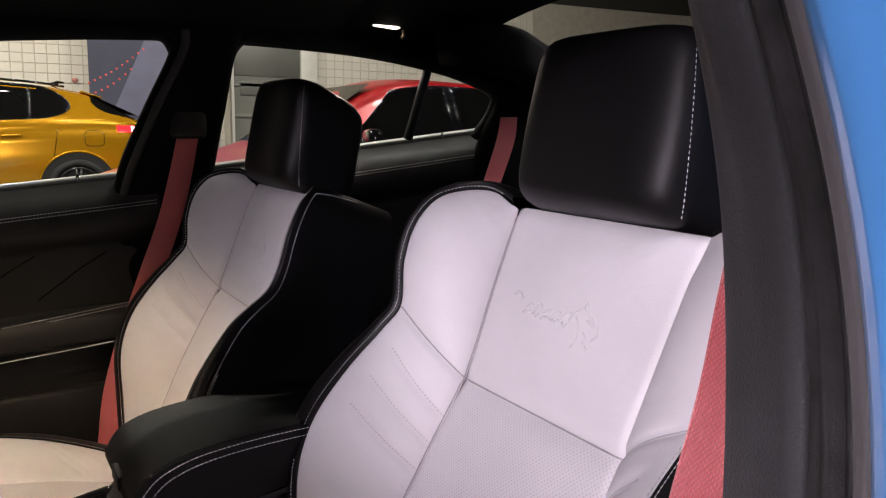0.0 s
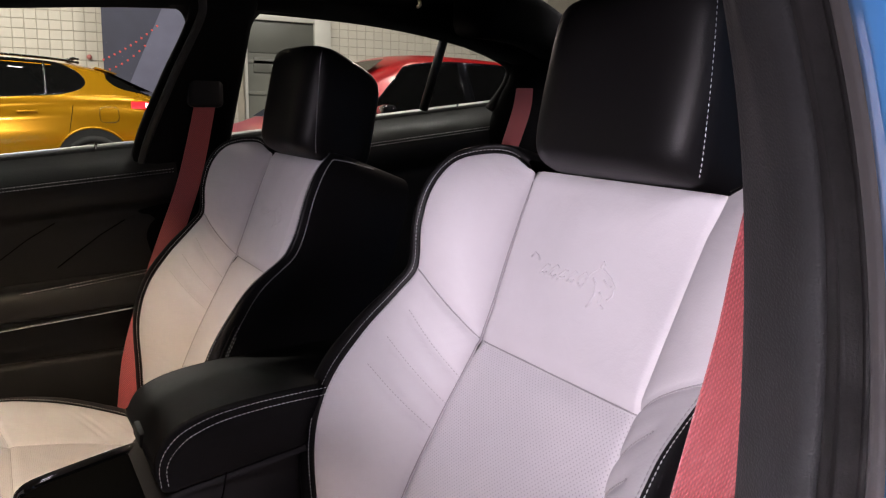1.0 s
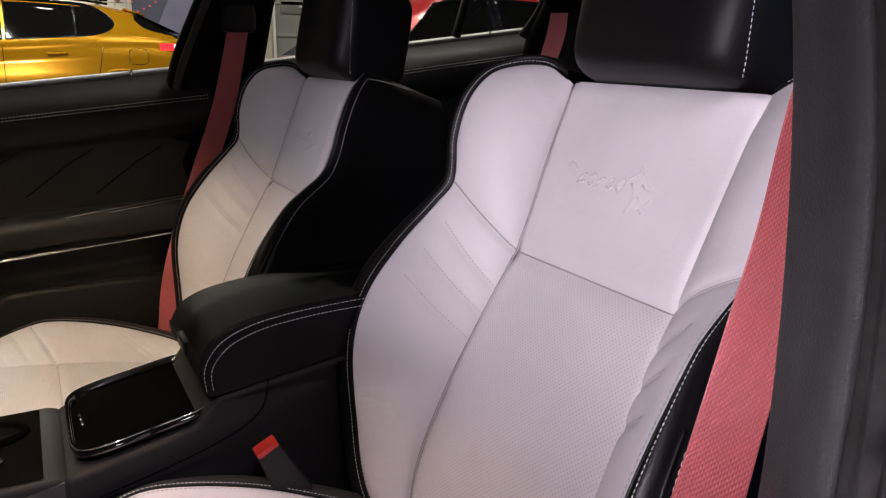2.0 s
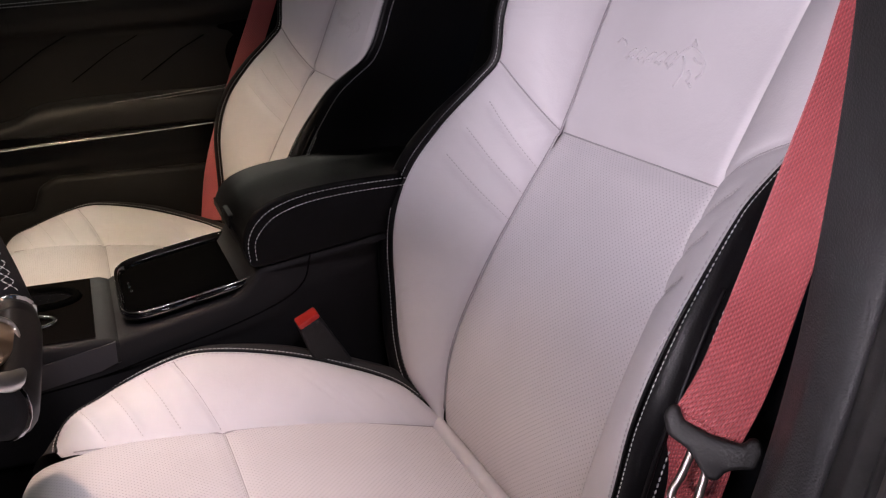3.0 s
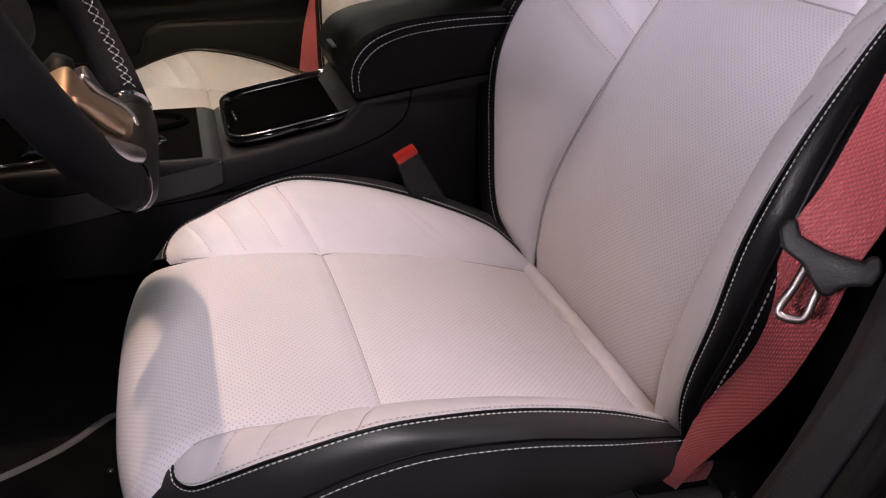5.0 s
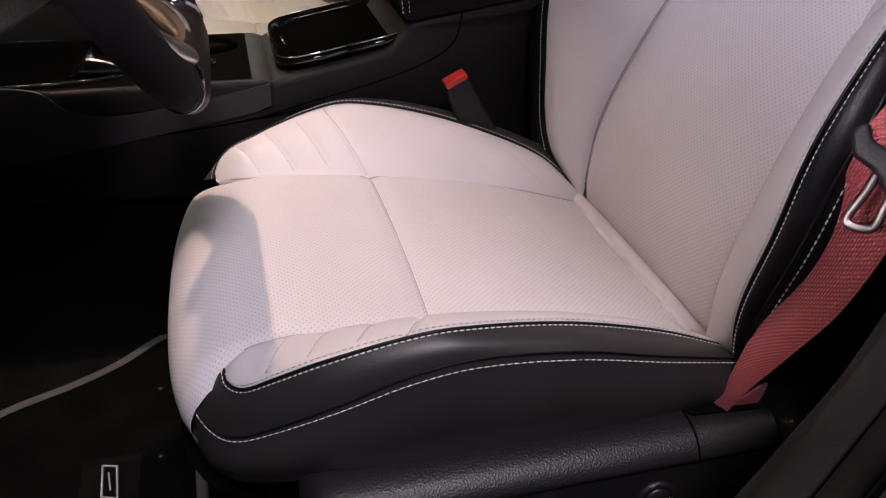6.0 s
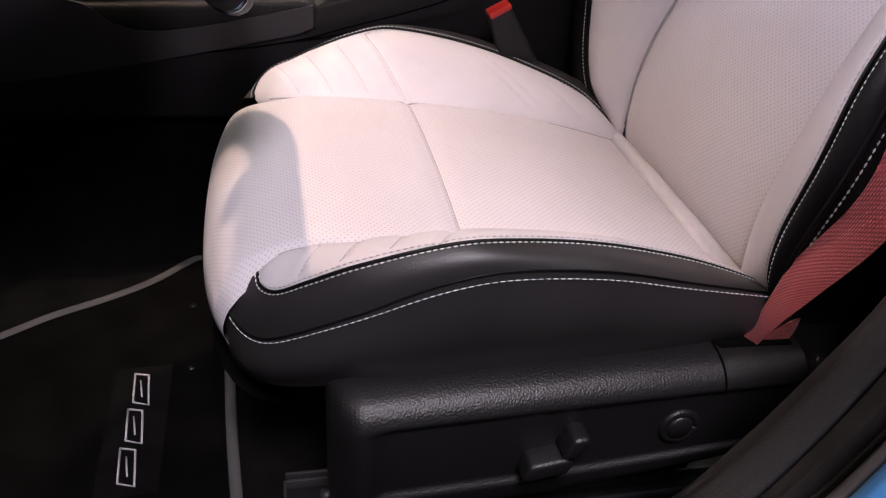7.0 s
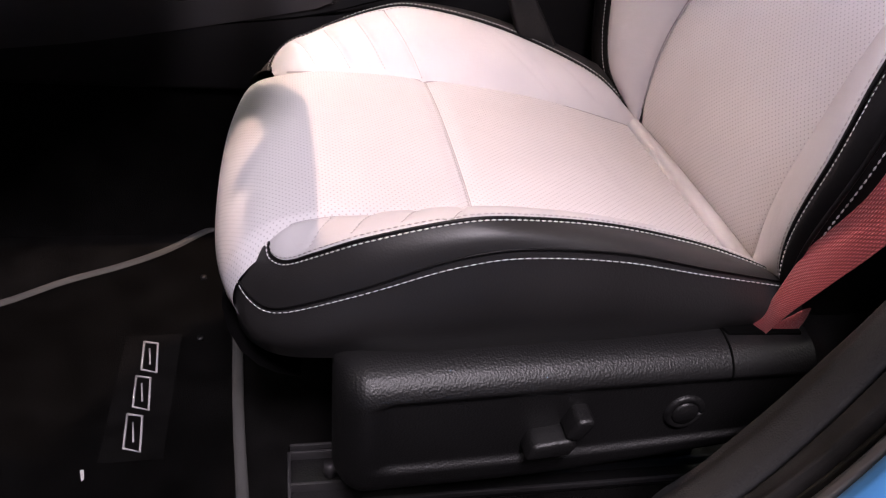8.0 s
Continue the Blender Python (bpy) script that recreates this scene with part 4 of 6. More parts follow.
def door_panel(name, y0, y1, belt0, belt1, label, front):
    door = empty(name, (-0.80, (y0 + y1) / 2, 0.40), label, "car door", kind="structure")
    o = (-0.80, (y0 + y1) / 2, 0.40)

    def belt(y):
        return belt0 + (belt1 - belt0) * (y - y0) / (y1 - y0)

    def P(u, v):
        y = y0 + (y1 - y0) * u
        z1 = belt(y)
        z = 0.42 + (z1 - 0.42) * v
        h = z1 - z
        x = -0.770 + 0.030 * math.exp(-((h - 0.075) / 0.05) ** 2) - 0.02 * math.exp(-(h / 0.02) ** 2)
        x += 0.012 * math.exp(-((h - 0.36) / 0.10) ** 2) - 0.010 * bump_at(h, 0.128, 0.012)
        return np.array((x, y, z))
    patch("door_card", P, spread(24), spread(70), M_PADBLACK, door, o, "black leather door card", True)
    ys = spread(30, y0 + 0.01, y1 - 0.005)
    stitches("door_stitching", [[(P((y - y0) / (y1 - y0), 1 - k / (belt(y) - 0.42)) + np.array((0.0012, 0, 0.0006))) for y in ys] for k in (0.050, 0.056)], M_THREAD_GREY, door, o, 0.0062, 0.005, 0.0012)
    V = [(-0.793, y, belt(y) - 0.004) for y in ys]
    tube("belt_weatherstrip", [(-0.797, y, belt(y) - 0.002) for y in ys], 0.010, M_RUBBER, door, o)
    # pale strip that paints the reflection on the outer door sill
    tube("window_ledge_moulding", [(-0.813, y, belt(y) + 0.004) for y in ys], 0.012, M_SILL_GLEAM, door, o, "pale strip for the reflection on the outer door sill", 10, 0.7, (0, 0, 1))
    if front:
        pin_y = 0.296
    else:
        pin_y = 1.141
    pin = tube("lock_pin", [(-0.792, pin_y, belt(pin_y) - 0.005), (-0.792, pin_y, belt(pin_y) + 0.012), (-0.792, pin_y, belt(pin_y) + 0.016)], [0.003, 0.003, 0.0045], M_CHROME, door, o, "", 8)
    if front:
        arm = bar_loft("armrest", [((-0.735, y, z), (0.045, 0, 0), (0, 0, h)) for y, z, h in
                                   ((-0.25, 0.77, 0.008), (-0.05, 0.790, 0.012), (0.01, 0.803, 0.028), (0.10, 0.813, 0.032), (0.25, 0.822, 0.032), (0.44, 0.832, 0.030))], M_PADBLACK, "padded door armrest", door)
        arm.data.transform(Matrix.Translation(Vector(BO) - Vector(o)))
        stitches("armrest_stitching", [[(-0.6965, y, 0.8485 + 0.13 * (y - 0.2) - k) for y in spread(20, 0.03, 0.43)] for k in (0.0, 0.006)], M_THREAD_GREY, arm, o, 0.0062, 0.005, 0.0012)
        strip = tube("chrome_strip", [(-0.694, y, 0.783 + 0.09 * (y - 0.2)) for y in spread(20, -0.5, 0.43)], 0.0040, M_CHROME, door, o, "chrome trim strip", 8)
        slab("map_pocket", [(-0.42, 0.47), (0.43, 0.50), (0.43, 0.700), (0.03, 0.690), (-0.005, 0.67), (-0.02, 0.62), (-0.42, 0.58)], "x", -0.765, -0.738, M_PADBLACK, door, o, 0.012, 3, "black plastic map pocket")
        for k in range(3):
            y = 0.05 + 0.13 * k
            tube("door_card_seam", [(-0.763, y - 0.10, 0.875), (-0.762, y - 0.02, 0.935), (-0.762, y + 0.03, 0.965)], 0.0011, M_GAP, door, o)
    return door


door_panel("front_passenger_door", -0.60, 0.445, 1.015, 1.119, "black leather trimmed passenger door with chrome strip, closed", True)
door_panel("rear_passenger_door", 0.500, 1.26, 1.119, 1.213, "black leather trimmed rear door, closed", False)
# rear door glass divider and window seals
tube("window_divider", [(-0.744, 1.021, 1.197), (-0.668, 1.032, 1.36)], 0.011, M_PLASTIC, body, BO)


def seal(pts, r=0.011):
    sp = spline(np.linspace(0, 1, len(pts)), [(glass_x(z) + 0.006, y, z) for y, z in pts])
    return tube("window_seal", [sp(t) for t in spread(60)], r, M_RUBBER, body, BO)


seal([(-0.40, 1.20), (-0.10, 1.345), (0.17, 1.378), (0.36, 1.394), (0.43, 1.393), (0.462, 1.370), (0.462, 1.33), (0.415, 1.20), (0.372, 1.09)])
seal([(0.556, 1.12), (0.566, 1.25), (0.572, 1.345), (0.588, 1.385), (0.622, 1.395), (0.756, 1.393), (0.947, 1.375), (1.06, 1.357), (1.19, 1.322), (1.232, 1.296), (1.232, 1.255), (1.205, 1.20)])
g1 = mesh_ob("window_glass", [(glass_x(1.05), -0.55, 1.02), (glass_x(1.08), 0.42, 1.08), (glass_x(1.40), 0.47, 1.40), (glass_x(1.40), -0.2, 1.38)], [(0, 1, 2, 3)], M_GLASS, body, BO, "clear side window glass")
g2 = mesh_ob("window_glass", [(glass_x(1.1), 0.54, 1.1), (glass_x(1.18), 1.25, 1.18), (glass_x(1.33), 1.25, 1.33), (glass_x(1.40), 0.58, 1.40)], [(0, 1, 2, 3)], M_GLASS, body, BO, "clear rear side window glass")
g1.visible_shadow = g2.visible_shadow = False

# window frame strip on the centre pillar
wf = spline(np.linspace(0, 1, 5), [(glass_x(z) + 0.050, y, z) for y, z in ((0.476, 1.40), (0.474, 1.36), (0.430, 1.25), (0.386, 1.12), (0.372, 1.03))])
tube("window_frame_strip", [wf(t) for t in spread(40)], 0.008, M_SILL, body, BO, "charcoal window frame strip", 10, 0.5, (1, 0, 0))

# courtesy lamp over the rear door, with its coat hook
lamp = empty("courtesy_lamp", (-0.52, 0.83, 1.43), "lit courtesy lamp with coat hook on black roof rail", "lamp")
CL = (-0.52, 0.83, 1.43)
tube("lamp_lens", [(-0.540, 0.825, 1.4310), (-0.540, 0.838, 1.4300), (-0.541, 0.880, 1.4270), (-0.541, 0.893, 1.4265)], [0.002, 0.005, 0.005, 0.002], M_LAMP, lamp, CL, "glowing lamp lens", 10, 1.0)
tube("coat_hook", [(-0.55, 0.905, 1.424), (-0.55, 0.908, 1.412), (-0.55, 0.902, 1.407)], 0.004, M_SATIN, lamp, CL)

# ---- driver side door opening ----
JAMB_V = np.linspace(0, 1, 15)
JZ = (1.43, 1.35, 1.28, 1.19, 1.09, 0.98, 0.88, 0.78)
curve_in = spline(JAMB_V, tuple(zip((0.34, 0.39, 0.425, 0.453, 0.467, 0.472, 0.468, 0.452), JZ)) + ((0.426, 0.69), (0.396, 0.63), (0.358, 0.566), (0.312, 0.506), (0.24, 0.462), (-0.1, 0.445), (-0.6, 0.445)))
curve_trim = spline(JAMB_V, tuple(zip((0.30, 0.35, 0.391, 0.432, 0.453, 0.455, 0.444, 0.421), JZ)) + ((0.386, 0.69), (0.357, 0.625), (0.322, 0.568), (0.27, 0.516), (0.20, 0.475), (-0.1, 0.457), (-0.6, 0.457)))
curve_seal = spline(JAMB_V, tuple(zip((0.274, 0.329, 0.375, 0.419, 0.444, 0.449, 0.439, 0.415), JZ)) + ((0.383, 0.69), (0.353, 0.626), (0.317, 0.576), (0.265, 0.528), (0.195, 0.488), (-0.1, 0.470), (-0.6, 0.470)))
curve_lip = spline(JAMB_V, tuple(zip((0.237, 0.287, 0.333, 0.377, 0.402, 0.408, 0.401, 0.378), JZ)) + ((0.340, 0.69), (0.312, 0.635), (0.275, 0.590), (0.225, 0.548), (0.16, 0.512), (-0.1, 0.492), (-0.6, 0.492)))


def jamb_strip(name, prof, material, label=""):
    """A moulding round the door opening: rows of curve, x and offset towards the opening's middle."""
    def P(u, v):
        i = u * (len(prof) - 1)
        a = int(min(i, len(prof) - 2))
        out = np.zeros(3)
        for (c, x, off), k in ((prof[a], 1 - (i - a)), (prof[a + 1], i - a)):
            p, q = c(max(0, v - 0.02)), c(min(1, v + 0.02))
            t = (q - p) / np.linalg.norm(q - p)
            y, z = c(v)
            out += k * np.array((x, y + t[1] * off, z - t[0] * off))
        return out
    return patch(name, P, spread((len(prof) - 1) * 3 + 1), spread(120), material, body, BO, label, False)


jamb_strip("door_pillar_trim", [(curve_in, 0.672, -0.16), (curve_in, 0.684, -0.04), (curve_in, 0.692, -0.008), (curve_in, 0.698, 0.000), (curve_in, 0.706, 0.004), (curve_trim, 0.728, -0.004), (curve_trim, 0.748, 0.001), (curve_trim, 0.756, -0.001), (curve_trim, 0.758, -0.012)], M_SILL, "charcoal grained pillar and sill trim")
jamb_strip("door_seal", [(curve_trim, 0.755, -0.020), (curve_trim, 0.758, -0.003), (curve_trim, 0.763, 0.004), (curve_trim, 0.770, 0.006), (curve_seal, 0.778, 0.006), (curve_seal, 0.783, 0.002), (curve_seal, 0.787, -0.008)], M_RUBBER, "dusty black fuzzy door seal")
jamb_strip("seal_lip", [(curve_seal, 0.785, -0.012), (curve_seal, 0.787, 0.003), (curve_seal, 0.790, 0.005), (curve_seal, 0.793, 0.001), (curve_seal, 0.794, -0.008)], M_RUBBER, "thin black seal lip")
jamb_strip("door_aperture_flange", [(curve_seal, 0.792, -0.012), (curve_seal, 0.795, 0.006), (curve_seal, 0.800, 0.015), (curve_lip, 0.808, -0.012), (curve_lip, 0.815, -0.002), (curve_lip, 0.821, 0.000), (curve_lip, 0.825, -0.008)], M_GREYMETAL, "grey edge of the door aperture")
jamb_strip("body_side", [(curve_lip, 0.822, -0.010), (curve_lip, 0.826, 0.004), (curve_lip, 0.838, 0.012), (curve_lip, 0.860, 0.006), (curve_lip, 0.882, -0.025), (curve_lip, 0.892, -0.09), (curve_lip, 0.896, -0.34), (curve_lip, 0.890, -0.84)], M_BLUE, "blue metallic outer body side")

# small bar drawn for the slit mark on the pillar trim
box("pillar_trim_clip", (0.697, 0.462, 0.7735), (0.7035, 0.489, 0.7775), M_RAIL, body, BO, 0.001)

# ---- open driver's door, unseen, swung out ahead to shade the lap belt ----
DH, DA = Vector((0.885, -0.80, 0.36)), radians(65)
DM = Matrix(((math.sin(DA), -math.cos(DA), 0), (math.cos(DA), math.sin(DA), 0), (0, 0, 1))).to_4x4()
driver_door = empty("driver_door", tuple(DH), "unseen blue metallic driver's door with black trim, wide open as shade", "car door", kind="structure")


def door_slab(name, outline, lo, hi, material, bevel, label="", parent=None):
    """A piece of the open door: outline in length from the hinge and height, lo to hi through its thickness (the cabin side is positive)."""
    ob = slab(name, outline, "y", lo, hi, material, parent or driver_door, (0, 0, DH.z), bevel, 3, label)
    ob.data.transform(DM)
    return ob


door_slab("door_skin", [(0.0, 0.38), (1.03, 0.38), (1.09, 0.62), (1.10, 1.06), (0.9, 1.075), (0.0, 1.03)], -0.10, -0.03, M_BLUE, 0.02, "blue painted outer skin")
door_slab("door_card", [(0.04, 0.42), (1.0, 0.42), (1.05, 0.64), (1.06, 1.115), (0.9, 1.125), (0.04, 1.09)], -0.029, 0.03, M_PADBLACK, 0.015, "black leather door card")
door_slab("door_armrest", [(0.30, 0.70), (0.95, 0.74), (1.0, 0.80), (0.95, 0.83), (0.35, 0.79)], 0.030, 0.085, M_PADBLACK, 0.015, "padded door armrest")
door_slab("door_pull", [(0.40, 0.90), (0.52, 0.91), (0.52, 0.935), (0.40, 0.925)], 0.030, 0.048, M_CHROME, 0.005, "chrome door handle")
fr = spline(np.linspace(0, 1, 6), [(0.05, 1.04), (0.32, 1.25), (0.55, 1.38), (0.80, 1.41), (1.02, 1.36), (1.09, 1.08)])
tube("window_frame", [DM @ Vector((q[0], -0.05, q[1] - DH.z)) for q in (fr(t) for t in spread(40))], 0.018, M_RUBBER, driver_door)
dg = mesh_ob("window_glass", [DM @ Vector((a, -0.05, b - DH.z)) for a, b in ((0.08, 1.05), (1.08, 1.08), (1.0, 1.36), (0.80, 1.40), (0.55, 1.37), (0.32, 1.24))], [(0, 1, 2, 3, 4, 5)], M_GLASS, driver_door, (0, 0, 0), "clear door glass", False)
dg.visible_shadow = False

# ---- seat belts ----


def strap(name, rows, parent, origin, label="", thick=0.0012, crease=0.0):
    """Webbing: rows of centre and half-width vector; crease folds the edge that lies towards the seat backwards."""
    ts = np.linspace(0, 1, len(rows))
    c, w = spline(ts, [r[0] for r in rows]), spline(ts, [r[1] for r in rows])
    N = 60

    def P(u, v):
        a = 2 * math.pi * u
        p, hw = c(v), w(v)
        t = c(min(1, v + 0.01)) - c(max(0, v - 0.01))
        nn = np.cross(t, hw)
        nn = nn / (np.linalg.norm(nn) + 1e-9)
        k = math.cos(a)
        w_ = math.copysign(abs(k) ** 0.6, k)
        fold = crease * math.sin(math.pi * min(1, v * 1.1)) ** 0.5 * np.linalg.norm(hw) * max(0, 0.15 - w_)
        return p + hw * w_ + nn * (thick * math.sin(a)) + np.array((-0.62, 0.66, -0.41)) * fold
    v, f, uv = grid(P, spread(33), spread(N))
    # uv in metres: across the strap and along it
    L = np.concatenate([[0], np.cumsum([np.linalg.norm(c(i / (N - 1)) - c((i - 1) / (N - 1))) for i in range(1, N)])])
    across = [math.copysign(abs(math.cos(2 * math.pi * k / 32)) ** 0.6, math.cos(2 * math.pi * k / 32)) for k in range(33)]
    uv = [(0.022 * across[i % 33], L[i // 33]) for i in range(len(v))]
    return mesh_ob(name, v, f, M_BELT, parent, origin, label, True, uv)


belt = empty("seat_belt", (0.66, 0.47, 0.60), "red woven seat belt with black tongue plate beside the seat", "seat belt", "front seat belts")
BL = (0.66, 0.47, 0.60)
strap("shoulder_strap", [((0.610, 0.630, 1.25), (0.012, 0.022, 0)), ((0.614, 0.593, 1.13), (0.012, 0.022, 0)), ((0.6245, 0.561, 1.054), (0.011, 0.0195, 0.001)),
                         ((0.6305, 0.536, 0.987), (0.013, 0.0195, 0.002)), ((0.637, 0.508, 0.916), (0.014, 0.0185, 0.0)), ((0.650, 0.475, 0.858), (0.016, 0.0165, -0.005)), ((0.655, 0.450, 0.822), (0.017, 0.0155, -0.008))], belt, BL, "bright red woven strap")
strap("lap_strap", [((0.655, 0.452, 0.826), (0.016, 0.016, -0.008)), ((0.641, 0.455, 0.765), (0.0165, 0.015, -0.010)), ((0.626, 0.451, 0.70), (0.017, 0.011, -0.009)),
                    ((0.612, 0.436, 0.64), (0.014, 0.007, -0.003)), ((0.603, 0.426, 0.597), (0.010, 0.004, 0.003)), ((0.594, 0.419, 0.560), (0.006, 0.004, 0.003))], belt, BL, "dark red strap", 0.0012, 0.75)
strap("strap_tail", [((0.604, 0.450, 0.594), (0.001, 0.003, 0.002)), ((0.600, 0.445, 0.580), (0.002, 0.010, 0.003)), ((0.596, 0.439, 0.566), (0.002, 0.017, 0.004)), ((0.594, 0.438, 0.556), (0.002, 0.017, 0.004))], belt, BL)
TA, TB, TN = Vector((0.759, 0.623, -0.148)), Vector((0.153, -0.421, -0.902)), Vector((0.628, -0.660, 0.413))
TC = Vector((0.661, 0.449, 0.8215))


def on_tongue(a, b, n=0.0):
    return TC + (TA * a + TB * b) * 0.9 + TN * n


def tongue_part(name, outline, lo, hi, material, bevel, label):
    ob = slab(name, outline, "z", lo, hi, material, belt, (0, 0, 0), bevel, 3, label)
    m = Matrix((TA, TB, TN)).transposed().to_4x4()
    if m.determinant() < 0:
        ob.data.flip_normals()
    ob.data.transform(Matrix.Translation(TC - Vector(BL)) @ m @ Matrix.Diagonal((0.82, 0.88, 1, 1)))
    return ob


tongue_part("tongue_housing", [(-0.041, -0.003), (-0.038, -0.013), (-0.031, -0.014), (-0.024, -0.004), (0.0, -0.001), (0.0265, -0.003), (0.029, -0.010), (0.037, -0.0115), (0.0425, -0.002), (0.0405, 0.011),
                               (0.027, 0.0165), (0.020, 0.021), (0.0175, 0.029), (0.009, 0.031), (-0.001, 0.024), (-0.013, 0.0150), (-0.032, 0.0105)], -0.008, 0.006, M_PADBLACK, 0.004, "black plastic tongue housing")
loop_pts = spline(np.linspace(0, 1, 8), [on_tongue(a, b, 0.001) for a, b in ((-0.0085, 0.012), (-0.0095, 0.033), (-0.0120, 0.050), (-0.0080, 0.0550), (0.0030, 0.0530), (0.0070, 0.048), (0.0065, 0.034), (0.0050, 0.014))])
tube("tongue_loop", [loop_pts(t) for t in spread(50)], 0.0030, M_DARKSTEEL, belt, BL, "worn steel tongue", 8, 0.4, tuple(TN))

pbelt = empty("seat_belt", (-0.72, 0.47, 0.6), "red woven seat belt hanging on the centre pillar", "seat belt", "front seat belts")
PB = (-0.72, 0.47, 0.6)
strap("shoulder_strap", [((-0.690, 0.500, 1.26), (0.002, 0.021, 0)), ((-0.692, 0.494, 1.20), (0.002, 0.021, 0)), ((-0.700, 0.460, 1.05), (0.003, 0.023, 0)), ((-0.705, 0.414, 0.92), (0.003, 0.024, 0)),
                         ((-0.690, 0.365, 0.80), (0.004, 0.022, 0)), ((-0.665, 0.330, 0.70), (0.006, 0.020, 0.0)), ((-0.645, 0.312, 0.60), (0.008, 0.019, 0))], pbelt, PB, "dark red strap")
box("belt_guide", (-0.718, 0.462, 1.195), (-0.680, 0.532, 1.255), M_PADBLACK, pbelt, PB, 0.012, 3, "black plastic belt guide")
rbelt = empty("rear_seat_belt", (-0.60, 1.30, 0.9), "red woven rear seat belt against the rear pillar", "seat belt")
RBL = (-0.60, 1.30, 0.9)
strap("strap", [((-0.575, 1.195, 1.25), (0.016, 0.012, 0)), ((-0.583, 1.190, 1.19), (0.020, 0.012, 0)), ((-0.615, 1.165, 1.06), (0.022, 0.010, 0)), ((-0.65, 1.14, 0.9), (0.022, 0.01, 0))], rbelt, RBL)

bk_ = empty("seat_belt_buckle", (0.12, 0.33, 0.55), "black seat belt buckle with red release button beside the console", "buckle")
KB = (0.12, 0.33, 0.55)
slab("buckle_body", [(0.297, 0.698), (0.322, 0.711), (0.366, 0.640), (0.40, 0.53), (0.36, 0.53)], "x", 0.110, 0.132, M_PADBLACK, bk_, KB, 0.005, 3)
slab("release_button", [(0.2965, 0.699), (0.3220, 0.7125), (0.3255, 0.706), (0.3005, 0.692)], "x", 0.111, 0.1335, M_REDBTN, bk_, KB, 0.002, 2, "red release button")

# ---- centre console ----
con = empty("centre_console", (-0.01, 0.2, 0.36), "black centre console with padded armrest, gloss bin and chrome rim", "console")
CO = (-0.01, 0.2, 0.36)
slab("console_body", [(-0.55, 0.565), (-0.55, 0.66), (0.07, 0.672), (0.098, 0.700), (0.235, 0.732), (0.262, 0.766), (0.40, 0.790), (0.66, 0.80), (0.66, 0.545), (0.0, 0.555)], "x", -0.118, 0.098, M_CONSOLE, con, CO, 0.008, 3, "black soft console sides")
arm_line = spline(np.linspace(0, 1, 7), ((0.252, 0.768), (0.243, 0.795), (0.249, 0.823), (0.270, 0.845), (0.32, 0.860), (0.42, 0.869), (0.62, 0.874)))
arm = slab("armrest_lid", [tuple(arm_line(t)) for t in spread(28)] + [(0.66, 0.862), (0.66, 0.802), (0.40, 0.790), (0.262, 0.766)], "x", -0.118, 0.100, M_LID, con, CO, 0.010, 4, "padded black leather armrest lid")
ln = spline(np.linspace(0, 1, 7), ((0.1005, 0.2505, 0.776), (0.1005, 0.249, 0.801), (0.1005, 0.260, 0.824), (0.1005, 0.284, 0.842), (0.1005, 0.333, 0.8555), (0.1005, 0.43, 0.8635), (0.1005, 0.62, 0.868)))
ln2 = spline(np.linspace(0, 1, 7), ((0.1012, 0.258, 0.777), (0.1012, 0.257, 0.799), (0.1012, 0.268, 0.818), (0.1012, 0.290, 0.834), (0.1012, 0.337, 0.847), (0.1012, 0.43, 0.855), (0.1012, 0.62, 0.860)))
stitches("armrest_stitching", [[c(t) for t in spread(60)] for c in (ln, ln2)], M_THREAD, arm, CO, 0.0052, 0.0038, 0.0007)
for part_ in (arm, bpy.data.objects["console_body"]):
    # the console narrows behind the seats' bolsters
    for vert in part_.data.vertices:
        if vert.co.y + CO[1] > 0.45 and vert.co.x + CO[0] > 0.03:
            vert.co.x = 0.03 - CO[0]
for vert in arm.data.vertices:
    # the lid's crown falls away towards the passenger
    if vert.co.z + CO[2] > 0.80:
        vert.co.z -= 0.016 * max(0, (0.085 - vert.co.x - CO[0]) / 0.2) ** 1.3
box("armrest_latch", (-0.03, 0.240, 0.792), (0.02, 0.25, 0.812), M_LID, arm, CO, 0.004)
seam_line = spline(np.linspace(0, 1, 6), ((0.098, -0.40, 0.615), (0.098, 0.0, 0.645), (0.098, 0.15, 0.676), (0.098, 0.26, 0.708), (0.098, 0.312, 0.738), (0.098, 0.325, 0.782)))
tube("console_seam", [seam_line(t) for t in spread(50)], 0.0011, M_GAP, con, CO)


def bin_loop(k, drop=0.0):
    """The rounded outline of the sloping bin, k metres outside its rim."""
    pts = []
    for a in spread(48, 0, 2 * math.pi):
        ca, sa = math.cos(a), math.sin(a)
        x = -0.010 + (0.094 + k) * math.copysign(abs(ca) ** 0.35, ca)
        y = 0.186 + (0.080 + k) * math.copysign(abs(sa) ** 0.35, sa)
        pts.append(np.array((x, y, 0.733 + 0.21 * (y - 0.180) - drop)))
    return pts


